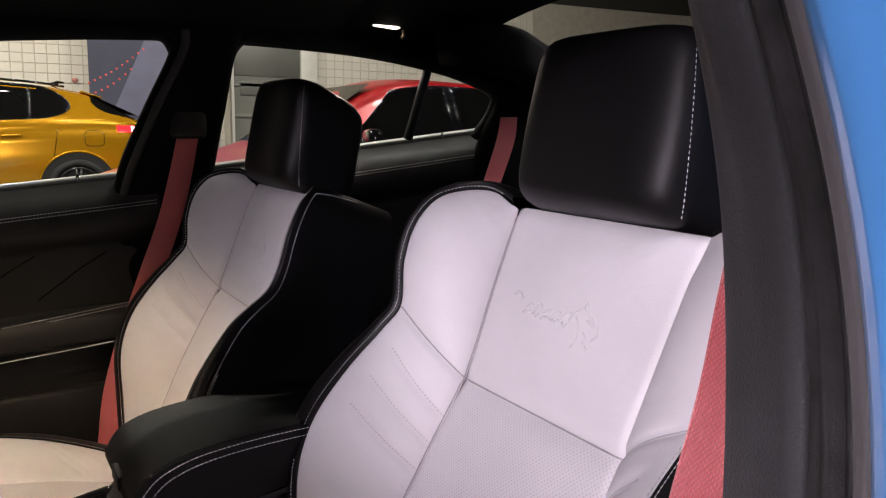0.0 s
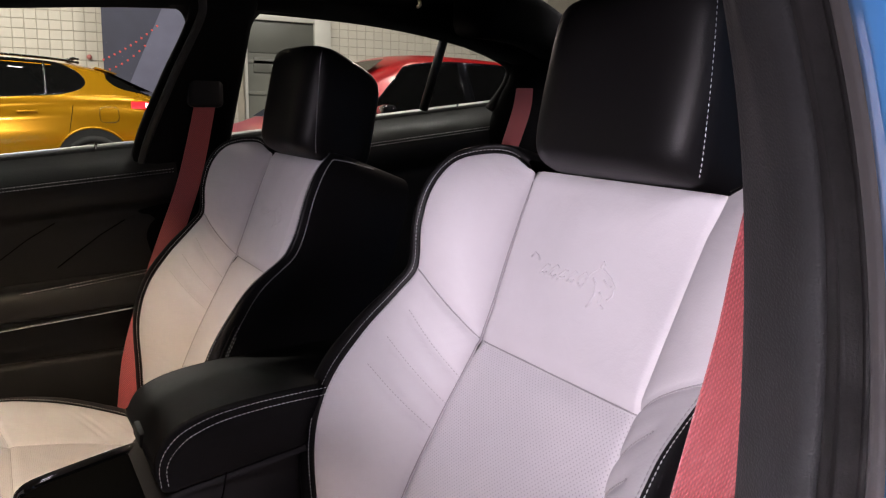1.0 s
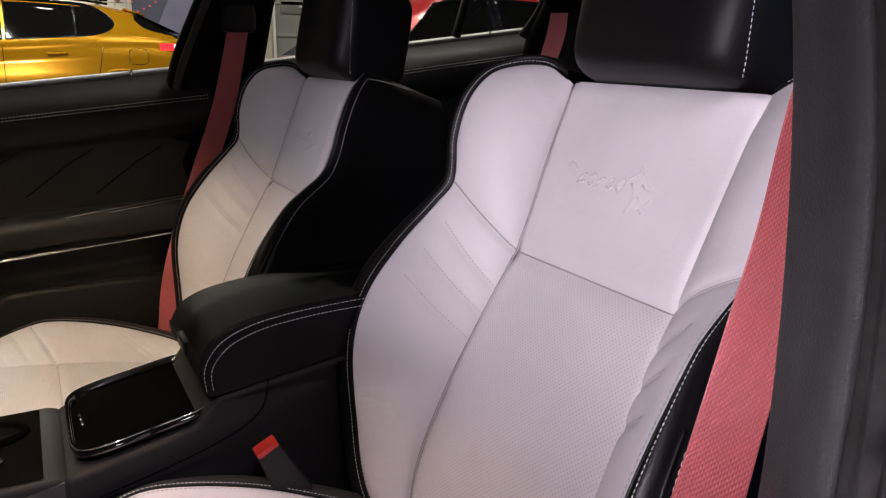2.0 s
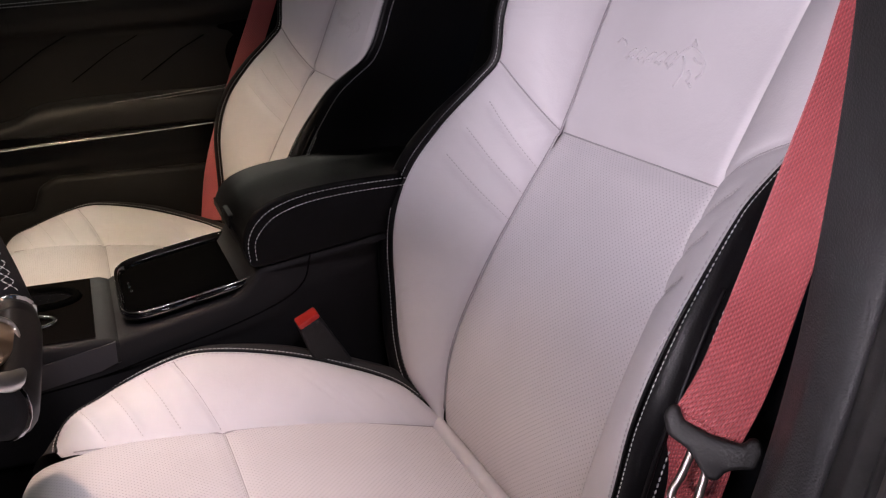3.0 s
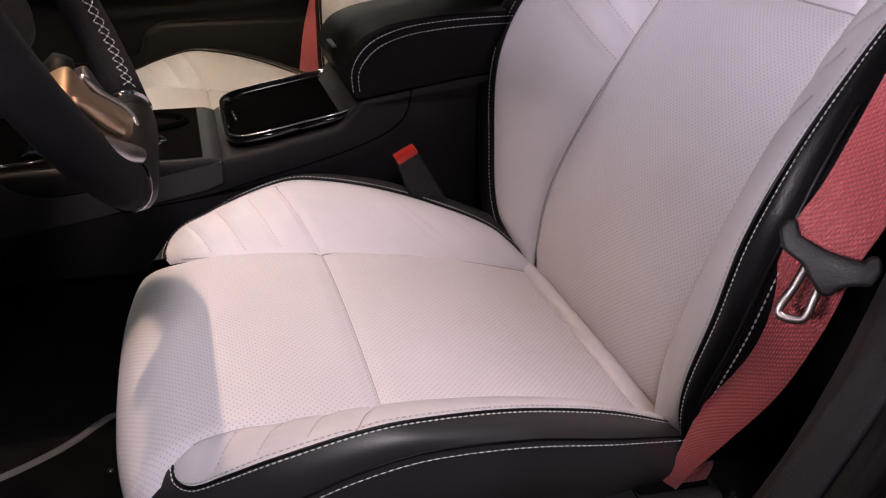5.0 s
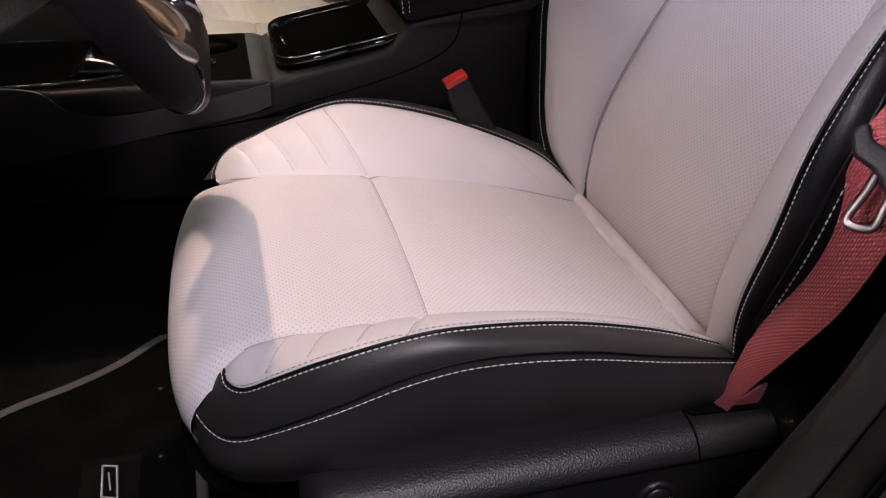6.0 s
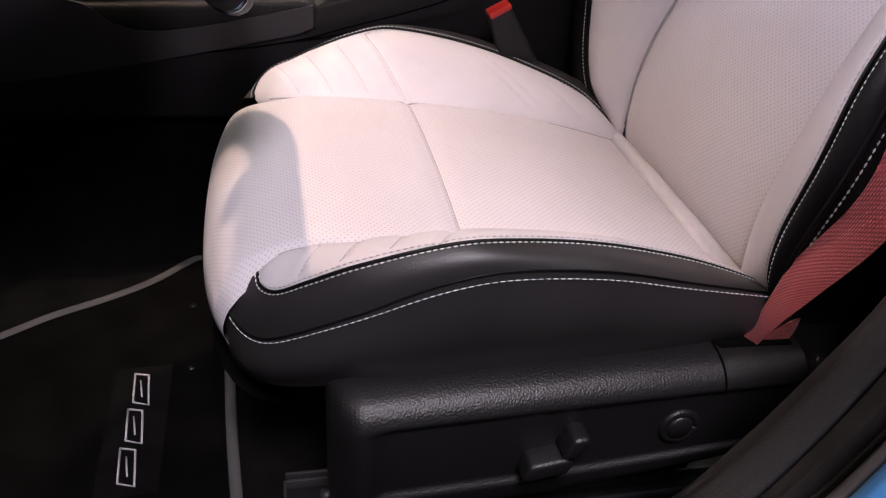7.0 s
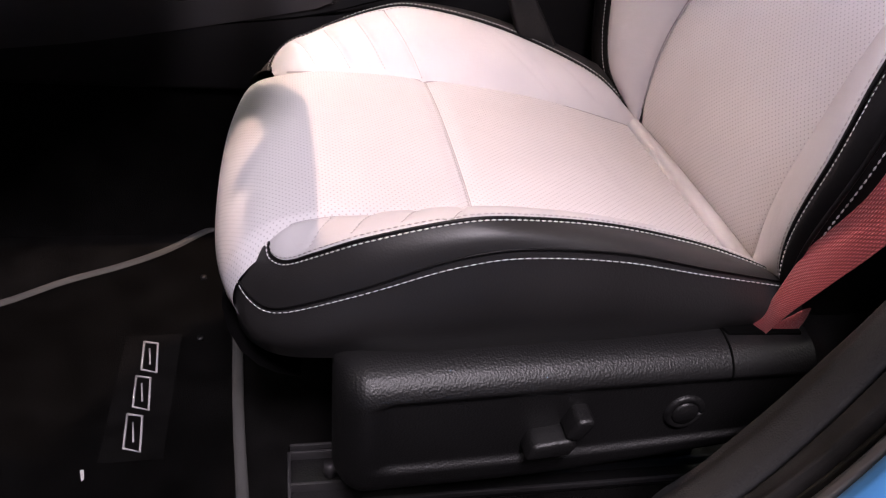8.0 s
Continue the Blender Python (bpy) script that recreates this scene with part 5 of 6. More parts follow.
tray = patch("storage_bin", lambda u, v: bin_loop(0.004 - 0.008 * v ** 0.5, -0.004 + 0.011 * v)[int(round(u * 47))], spread(48), spread(8), M_PIANO, con, CO, "gloss black storage bin")
mesh_ob("bin_lid", [tuple(p) for p in bin_loop(-0.003, 0.006)[:-1]], [tuple(range(47))], M_DULLBLACK, tray, CO, "", False)
tube("bin_rim", bin_loop(0.004, -0.003), 0.0010, M_CHROME, con, CO, "chrome rim", 8)
tube("bin_skirt", bin_loop(0.001, 0.004), 0.0045, M_PIANO, con, CO, "", 8)
for k in range(3):
    tube("bin_button", [(-0.040 + 0.014 * k, 0.117 + 0.001 * k, 0.7145), (-0.034 + 0.014 * k, 0.117 + 0.001 * k, 0.7145)], 0.0018, M_CHROME, tray, CO)
# shifter plate with carbon weave
plate = slab("shifter_plate", [(-0.55, 0.662), (-0.55, 0.690), (0.084, 0.702), (0.099, 0.696), (0.099, 0.668)], "x", -0.115, 0.099, M_CONSOLE, con, CO, 0.006, 3)
mesh_ob("carbon_insert", [(-0.105, -0.5, 0.6925), (0.090, -0.5, 0.6925), (0.090, 0.072, 0.7033), (-0.105, 0.072, 0.7033)], [(0, 1, 2, 3)], M_CARBON, plate, CO, "carbon weave panel", False, [(0, 0), (0.195, 0), (0.195, 0.57), (0, 0.57)])
panel_top = spline(np.linspace(0, 1, 7), ((0.092, 0.698), (0.0, 0.679), (-0.06, 0.669), (-0.100, 0.667), (-0.134, 0.677), (-0.166, 0.700), (-0.24, 0.706)))
slab("console_side_panel", [tuple(panel_top(t)) for t in spread(30)] + [(-0.55, 0.706), (-0.55, 0.575), (-0.20, 0.614), (-0.139, 0.624), (-0.075, 0.635), (-0.01, 0.647), (0.074, 0.664), (0.092, 0.672)],
     "x", 0.0965, 0.1005, M_CONSOLE_LIT, con, CO, 0, 1, "charcoal plastic console side, lightened for the light on it")


def plate_z(y):
    return 0.7020 + 0.0189 * (y - 0.072) + 0.0013


bowl = [(-0.006 + 0.090 * math.copysign(abs(math.cos(a)) ** 0.6, math.cos(a)), -0.225 + 0.170 * math.copysign(abs(math.sin(a)) ** 0.6, math.sin(a))) for a in spread(41, 0, 2 * math.pi)]
mesh_ob("shifter_bowl", [(x, y, plate_z(y) + 0.0015) for x, y in bowl[:-1]], [tuple(range(40))], M_DULLBLACK, plate, CO, "deep black shifter surround", False)
tube("bowl_rim", [(x, y, plate_z(y) + 0.001) for x, y in bowl], 0.003, M_PIANO, plate, CO)
slab("shifter_bezel", [(-0.135, 0.700), (-0.060, 0.7035), (-0.070, 0.716), (-0.110, 0.724)], "x", 0.010, 0.062, M_DARKCHROME, plate, CO, 0.004, 3, "dark chrome shifter bezel")
hole = [(-0.045 + 0.030 * math.cos(a), 0.01 + 0.045 * math.sin(a), 0.7035) for a in spread(33, 0, 2 * math.pi)]
tube("shift_gate_rim", hole, 0.006, M_DULLBLACK, plate, CO)
mesh_ob("shift_gate", [tuple(np.array(p) + np.array((0, 0, 0.001))) for p in hole[:-1]], [tuple(range(32))], M_PIANO, plate, CO)
shifter = tube("gear_lever", [(-0.01, -0.10, 0.69), (-0.01, -0.095, 0.74), (-0.01, -0.085, 0.775), (-0.01, -0.075, 0.80)], [0.016, 0.015, 0.024, 0.012], M_BLACK, con, CO, "gear lever", 16)
tube("shift_chrome", [(0.03 + 0.018 * math.cos(a), 0.0 + 0.03 * math.sin(a), 0.7045) for a in spread(25, 0, 2 * math.pi)], 0.003, M_CHROME, plate, CO)

# ---- steering wheel ----
WC = np.array((0.352, -0.053, 0.950))
wheel = empty("steering_wheel", tuple(WC), "flat-bottomed black suede steering wheel with satin metal spoke", "steering wheel")
WU, WR, WN = np.array((0, -0.42, 0.907)), np.array((1.0, 0, 0)), np.array((0, 0.907, 0.42))


def wp(x, u, n=0.0):
    return WC + WR * x + WU * u + WN * n


def rim_at(a):
    """a: degrees from the top, clockwise as the driver sees it."""
    r = 0.172
    x, u = r * math.sin(radians(a)), r * math.cos(radians(a))
    u = max(u, -0.1535 - 0.004 * math.cos(x / 0.1))
    return x, u


def rim_arc(a0, a1, r, material, name, label=""):
    pts = [wp(*rim_at(a)) for a in spread(40, a0, a1)]
    return tube(name, pts, r, material, wheel, tuple(WC), label, 18, 0.76, tuple(WN))


rim_arc(-148, 148, 0.0232, M_SUEDE, "wheel_rim", "black suede rim")
rim_arc(150, 210, 0.0229, M_BLACK, "flat_bottom", "black leather flat bottom")
for a in (149, -149):
    p, q = wp(*rim_at(a)), wp(*rim_at(a + 0.7))
    tube("rim_ring", [p, q], 0.0242, M_CHROME, wheel, tuple(WC), "chrome divider ring", 18, 0.78, tuple(WN))
for sg in (1, -1):
    a0, a1 = (100, 146) if sg > 0 else (-146, -100)
    V = []
    for k in range(12):
        for up_ in (0, 1):
            a = a0 + (a1 - a0) * (k + 0.0) / 12
            b = a0 + (a1 - a0) * (k + 1.0) / 12
            pa, pb = np.array(rim_at(a)), np.array(rim_at(b))
            ka, kb = (0.868, 0.925) if up_ else (0.925, 0.868)
            V.append([wp(*(pa * ka), 0.0075 + 0.0070 * (ka > 0.9)), wp(*((pa + pb) / 2 * 0.897), 0.0122), wp(*(pb * kb), 0.0075 + 0.0070 * (kb > 0.9))])
    stitches("rim_stitching", V, M_THREAD, wheel, tuple(WC), 0.004, 0.0042, 0.0008)
hub = slab("wheel_hub", [(-0.085, 0.03), (-0.06, 0.065), (0.06, 0.065), (0.085, 0.03), (0.074, -0.040), (0.035, -0.054), (-0.035, -0.054), (-0.074, -0.040)], "z", -0.075, -0.018, M_BLACK, wheel, (0, 0, 0), 0.012, 3, "black airbag cover")
hub.data.transform(Matrix(((1, 0, 0), (0, WU[1], WN[1]), (0, WU[2], WN[2]))).to_4x4())


def flat_part(name, outline, lo, hi, material, bevel, label=""):
    ob = slab(name, outline, "z", lo, hi, material, wheel, (0, 0, 0), bevel, 3, label)
    ob.data.transform(Matrix(((1, 0, 0), (0, WU[1], WN[1]), (0, WU[2], WN[2]))).to_4x4())
    return ob


for sg in (1, -1):
    flat_part("side_spoke", [(sg * 0.075, 0.030), (sg * 0.165, 0.022), (sg * 0.168, -0.018), (sg * 0.075, -0.022)], -0.03, -0.004, M_PIANO, 0.006)
flat_part("lower_spoke", [(0.066, -0.060), (0.050, -0.086), (0.0, -0.113), (-0.024, -0.130), (-0.026, -0.143), (0.002, -0.150), (0.080, -0.124), (0.126, -0.068)], -0.016, 0.010, M_SATIN, 0.006, "satin metal lower spoke")
flat_part("lower_web", [(-0.046, -0.085), (-0.020, -0.095), (-0.018, -0.145), (-0.056, -0.140)], -0.018, -0.002, M_PADBLACK, 0.005, "black web under the rim")
edge_pts = spline(np.linspace(0, 1, 6), [wp(x, u, 0.0110) for x, u in ((0.062, -0.074), (0.040, -0.093), (0.004, -0.114), (-0.017, -0.129), (-0.018, -0.140), (0.004, -0.146))])
tube("spoke_bevel", [edge_pts(t) for t in spread(40)], 0.0022, M_STEEL, wheel, tuple(WC), "bright bevelled edge", 8)
for name_, rows_, r0, m_ in (("spoke_blade", ((0.118, -0.074, 0.010), (0.098, -0.096, 0.015), (0.074, -0.112, 0.015), (0.050, -0.122, 0.010)), 0.007, M_SATIN), ("spoke_trim", ((0.148, -0.088, 0.012), (0.122, -0.114, 0.016), (0.086, -0.134, 0.018), (0.050, -0.146, 0.016)), 0.005, M_STEEL)):
    c_ = spline(np.linspace(0, 1, 4), [wp(*q) for q in rows_])
    tube(name_, [c_(t) for t in spread(20)], [0.003 + r0 * math.sin(math.pi * t) for t in spread(20)], m_, wheel, tuple(WC), "", 12, 0.6, tuple(WN))
tube("steering_column", [wp(0, 0, -0.05), wp(0, -0.02, -0.30)], [0.07, 0.09], M_PLASTIC, wheel, tuple(WC), "black column shroud", 16)

# dashboard, far out of view but closing the cabin
dash = empty("dashboard", (0, -0.7, 0.6), "black soft dashboard", "dashboard", kind="structure")
slab("dash_body", [(-0.95, 0.55), (-0.55, 0.60), (-0.42, 0.74), (-0.40, 0.95), (-0.50, 1.03), (-1.05, 1.08)], "x", -0.80, 0.80, M_PLASTIC, dash, (0, -0.7, 0.6), 0.03, 4)
box("firewall", (-0.85, -1.05, 0.30), (0.82, -0.95, 1.0), M_CARPET, body, BO, 0.01)
bar_loft("header_rail", [((x, -0.14, 1.455 - 0.06 * abs(x / 0.6) ** 3), (0, 0.05, 0.012), (0, 0.0, 0.02)) for x in spread(6, -0.62, 0.60)], M_HEADLINER, "black windscreen header")
box("overhead_console", (-0.13, -0.13, 1.428), (0.11, 0.06, 1.47), M_PLASTIC, body, BO, 0.012, 3, "black overhead console") 
for mx in (0.065, -0.085):
    mapl = tube("map_lamp", [(mx, -0.075, 1.4285), (mx, -0.075, 1.4262)], 0.012, M_LAMP, None, (mx, -0.075, 1.43), "round lit map lamp in the black overhead console", 16)
    tagged(mapl, category="lamp", group="map lamps")

# ---- floor mat ----
fm = empty("floor_mat", (0.35, -0.2, 0.343), "black carpet floor mat with grey bound edge", "floor mat")
FM = (0.35, -0.2, 0.343)
edge = spline(np.linspace(0, 1, 15), ((0.62, -0.004), (0.548, -0.010), (0.424, -0.019), (0.274, -0.025), (0.16, -0.030), (0.100, -0.036), (0.089, -0.053), (0.097, -0.076), (0.141, -0.122), (0.174, -0.172), (0.206, -0.236), (0.247, -0.300), (0.266, -0.37), (0.27, -0.45), (0.27, -0.75)))
ring = [tuple(edge(t)) for t in spread(70)] + [(0.66, -0.75), (0.66, -0.03)]
slab("mat_face", ring, "z", 0.343, 0.3495, M_MAT, fm, FM, 0, 1, smooth=False)
tube("mat_binding", [(x, y, 0.349) for x, y in ring[:70]], 0.0062, M_BINDING, fm, FM, "grey cloth binding", 10, 0.6, (0, 0, 1))
# worn badge plate with unreadable marks, drawn as outlined bars
pl = box("mat_badge", (0.314, -0.146, 0.3495), (0.500, -0.086, 0.3504), M_CARPET, fm, FM, 0, 1, "black badge patch with pale outlined bars")
for k in range(3):
    x0, x1 = 0.326 + 0.056 * k, 0.378 + 0.056 * k
    c0 = -0.1215 - 0.001 * k
    ring2 = [(x0, c0 - 0.004), (x0 + 0.004, c0 + 0.011), (x1, c0 + 0.015), (x1 - 0.006, c0 - 0.001), (x0, c0 - 0.004)]
    tube("badge_bar", [(x, y, 0.3512) for x, y in ring2], 0.0013, M_THREAD_GREY, pl, FM, "", 6)
    tube("badge_bar", [(x0 + 0.012, c0 + 0.003, 0.3510), (x1 - 0.014, c0 + 0.007, 0.3510)], 0.0010, M_THREAD_GREY, pl, FM, "", 6)
for x, y in ((0.205, -0.070), (0.323, -0.065)):
    tube("mat_fastener", [(x, y, 0.3495), (x, y, 0.3525)], 0.004, M_PLASTIC, fm, FM, "", 12)
lint = mesh_ob("lint_scrap", [(0.507, -0.160, 0.3505), (0.521, -0.156, 0.3505), (0.521, -0.153, 0.3535), (0.508, -0.156, 0.352)], [(0, 1, 2, 3)], M_THREAD, None, (0.46, -0.17, 0.35), "white scrap of lint on the black mat", False)
tagged(lint, category="lint")

# ---- hall ----
HZ = 0.16
tagged(box("hall_floor", (-20, -14, HZ - 0.1), (12, 20, HZ), M_HALLFLOOR, None, (-4, 3, HZ), 0), "dark exhibition hall carpet floor", "floor", kind="structure")
tagged(box("hall_ceiling", (-20, -14, 8.0), (12, 20, 8.2), M_HALLCEIL, None, (-4, 3, 8), 0), "grey exhibition hall ceiling", "ceiling", kind="structure")
WX = -16.0
tagged(box("wall_west", (WX - 0.3, -14, HZ), (WX, 20, 8), M_JOINT, None, (WX, 3, HZ), 0), "pale glazed block wall with grey joints", "wall", kind="structure")
wall_west = bpy.data.objects["wall_west"]
box("upper_wall", (WX + 0.002, 8.4, 3.25), (WX + 0.03, 19.9, 7.9), M_UPPERWALL, wall_west, (WX, 3, HZ), 0.004, 1, "dark plain wall above the blocks")
tagged(box("wall_north", (-20, 20, HZ), (12, 20.3, 8), M_HALLCEIL, None, (-4, 20, HZ), 0), "plain grey hall wall", "wall", kind="structure")
tagged(box("wall_south", (-20, -14.3, HZ), (12, -14, 8), M_HALLCEIL, None, (-4, -14, HZ), 0), "plain grey hall wall", "wall", kind="structure")
tagged(box("wall_east", (12, -14, HZ), (12.3, 20, 8), M_HALLCEIL, None, (12, 3, HZ), 0), "plain grey hall wall", "wall", kind="structure")
# roller door with its frame
rd = empty("door_1", (WX, 8.0, HZ), "grey steel door in a pale frame on the block wall", "door", kind="structure")
RDO = (WX, 8.0, HZ)
DY0, DY1, DZ = 4.79, 6.19, 3.0
box("door_leaf", (WX + 0.02, DY0, HZ), (WX + 0.07, DY1, DZ), M_DOORGREY, rd, RDO, 0.004, 1, "grey painted steel leaf")
for k in range(3):
    box("door_rib", (WX + 0.07, DY0, 0.9 + 0.62 * k), (WX + 0.10, DY1, 0.97 + 0.62 * k), M_DOORGREY, rd, RDO, 0.005)
box("door_frame", (WX + 0.01, DY1, HZ), (WX + 0.16, DY1 + 0.36, DZ + 0.12), M_FRAME, rd, RDO, 0.01)
box("door_frame", (WX + 0.01, DY0 - 0.06, HZ), (WX + 0.10, DY0, DZ + 0.12), M_FRAME, rd, RDO, 0.01)
box("door_lintel", (WX + 0.01, DY0, DZ), (WX + 0.16, DY1, DZ + 0.12), M_FRAME, rd, RDO, 0.01)
box("door_panel", (WX + 0.07, DY0 + 0.12, 1.97), (WX + 0.10, DY1, 2.27), M_DOORDARK, rd, RDO, 0.004)
box("door_panel", (WX + 0.07, DY0 + 0.02, 2.36), (WX + 0.09, DY1, 2.98), M_DOORDARK, rd, RDO, 0.004)
box("door_latch", (WX + 0.10, DY0 + 0.5, 2.10), (WX + 0.12, DY0 + 0.75, 2.13), M_FRAME, rd, RDO, 0.004)
# banner
ban = empty("banner", (WX + 0.5, 2.6, HZ), "dark blue printed banner with red dotted light trails", "banner")
BN = (WX + 0.5, 2.6, HZ)
BX = WX + 0.5
box("banner_cloth", (BX - 0.02, 2.03, HZ), (BX, 4.25, 4.6), M_BANNER, ban, BN, 0.004, 1, "dark blue printed cloth")
mesh_ob("pale_sweep", [(BX + 0.004, 2.00, 0.64), (BX + 0.004, 4.25, 0.64), (BX + 0.004, 4.25, 4.5), (BX + 0.004, 3.74, 4.5)], [(0, 1, 2, 3)], M_BANNERPALE, ban, BN, "pale blue sweep", False)
for n_dots, (ya, za), (yb, zb) in ((11, (2.03, 2.07), (2.99, 2.72)), (7, (2.13, 1.90), (2.76, 2.35))):
    for k in range(n_dots):
        q = k / (n_dots - 1)
        y, z = ya + (yb - ya) * q, za + (zb - za) * q - 0.05 * math.sin(math.pi * q)
        tube("light_dot", [(BX + 0.005, y, z), (BX + 0.010, y, z)], 0.02, M_BANNERRED, ban, BN, "", 8)
fb = tube("alarm_bell", [(WX, 1.84, 2.13), (WX + 0.05, 1.84, 2.13), (WX + 0.09, 1.84, 2.13)], [0.045, 0.048, 0.03], M_BELL, None, (WX, 1.84, 2.13), "red alarm bell on the block wall", 16)
tagged(fb, category="alarm bell")


# ---- neighbouring cars ----
def parked_car(name, at, turn, dims, top, belt_pts, paint, label, windows, wheels, extras):
    """A parked car whose nose points along its own +x; top: roof line, belt_pts: shoulder line, as rows of x and z."""
    L, W, ground = dims
    car = empty(name, at, label, "car", "parked cars")
    car.rotation_euler = (0, 0, radians(turn))
    roof_z = spline([p[0] for p in top], [p[1] for p in top])
    belt_z = spline([p[0] for p in belt_pts], [p[1] for p in belt_pts])
    hw = W / 2

    def half(x):
        e = min(1, max(0, (L / 2 - abs(x)) / 0.45))
        return hw * (0.80 + 0.20 * (1 - (1 - e) ** 2.5))

    def section(u, v):
        """u: 0 sill on one side, 0.5 roof centre, 1 sill on the other; v along the length."""
        x = -L / 2 + L * v
        sgn = 1 if u < 0.5 else -1
        k = u * 2 if u < 0.5 else (1 - u) * 2
        h = half(x)
        b, r = float(belt_z(x)[0]), float(roof_z(x)[0])
        r = max(r, b + 0.01)
        if k < 0.5:
            q = k / 0.5
            z = 0.24 + (b - 0.24) * q
            yy = h * (0.955 + 0.045 * math.sin(math.pi * min(1, q * 1.15)) - 0.05 * max(0, q - 0.75) ** 2 * 4 + 0.012 * bump_at(q, 0.80, 0.08))
        elif k < 0.82:
            q = (k - 0.5) / 0.32
            z = b + (r - 0.06 - b) * q if r - b > 0.1 else b + (r - b) * q * 0.6
            yy = h * (0.945 - 0.22 * q * min(1, (r - b) / 0.4) - 0.05 * q)
        else:
            q = (k - 0.82) / 0.18
            z0 = r - 0.06 if r - b > 0.1 else b + (r - b) * 0.6
            z = z0 + (r - z0) * math.sin(q * math.pi / 2)
            yy = h * (0.945 - 0.22 * min(1, (r - b) / 0.4) - 0.05) * (1 - q)
        return np.array((x, sgn * yy, z))
    us = spread(61)
    vs = spread(81)
    bodyp = patch("body", section, us, vs, paint, car, (0, 0, 0), "glossy painted body")
    for v in (0, 1):
        pts = [tuple(section(u, v)) for u in us]
        mesh_ob("bumper_face", pts, [tuple(range(len(pts)))], paint, car)
    for side in (1, -1):
        for x0, x1, k0, k1, slope0, slope1 in windows:
            def win(u, v):
                kc = k0 + 0.42 * (k1 - k0)
                tip0, tip1 = (1 - math.sqrt(max(0, 1 - (1 - u) ** 2.2)), 1 - math.sqrt(max(0, 1 - (1 - u) ** 1.9))) if slope0 in (0.16, 0.35) else (0, 0)
                kk = (k0 + (kc - k0) * tip0) * (1 - v) + (k1 + (kc - k1) * tip1) * v
                xa = x0 + (slope0 * v if tip0 + tip1 == 0 and slope0 not in (0.16, 0.35) else 0.3 * slope0)
                xb = x1 + slope1 * v
                x = xa + (xb - xa) * u
                vv = (x + L / 2) / L
                p = section(kk / 2 if side > 0 else 1 - kk / 2, vv)
                return p + np.array((0, side * 0.006, 0.002))
            across = [t * t for t in spread(18)]
            patch("side_window", win, across, spread(8), M_GLASSDARK, car, (0, 0, 0), "dark glass", side < 0)
            rim_pts = [win(u, 0) for u in across] + [win(1, v) for v in spread(8)] + [win(u, 1) for u in across[::-1]] + [win(0, v) for v in spread(8, 1, 0)]
            tube("window_trim", rim_pts, 0.010, M_PIANO, car, (0, 0, 0))
        for wx, wr in wheels:
            yy = side * hw * 0.985
            arch = [(wx + (wr + 0.085) * math.cos(a), yy, wr + (wr + 0.085) * math.sin(a)) for a in spread(33, -0.3, math.pi + 0.3)]
            mesh_ob("wheel_arch", [(p[0], p[1] + side * 0.036, p[2]) for p in arch], [tuple(range(33)) if side < 0 else tuple(range(33))[::-1]], M_TYRE, car)
            tube("arch_lip", [(p[0], p[1] + side * 0.032, p[2]) for p in arch], 0.016, paint, car)
            wh = new("wheel")
            wh.parent = car
            wh.location = (wx, yy, wr)
            tv, tf = tube_data([((wr - 0.055) * math.cos(a), side * 0.0, (wr - 0.055) * math.sin(a)) for a in spread(33, 0, 2 * math.pi)], 0.055, 10, False, 1.3, (0, 1, 0))
            mesh_ob("tyre", tv, tf, M_TYRE, wh)
            tv, tf = tube_data([((wr - 0.115) * math.cos(a), side * 0.055, (wr - 0.115) * math.sin(a)) for a in spread(33, 0, 2 * math.pi)], 0.012, 8, False)
            mesh_ob("rim", tv, tf, M_RIM, wh)
            for k in range(5):
                a = 2 * math.pi * k / 5 + 0.3
                for da in (-0.13, 0.13):
                    tube("spoke", [(0.03 * math.cos(a), side * 0.05, 0.03 * math.sin(a)), ((wr - 0.115) * math.cos(a + da), side * 0.05, (wr - 0.115) * math.sin(a + da))], [0.022, 0.014], M_RIM, wh)
            tube("hub", [(0, 0, 0), (0, side * 0.07, 0)], 0.045, M_RIM, wh, (0, 0, 0), "", 12)
        extras(car, section, side, L)
    return car


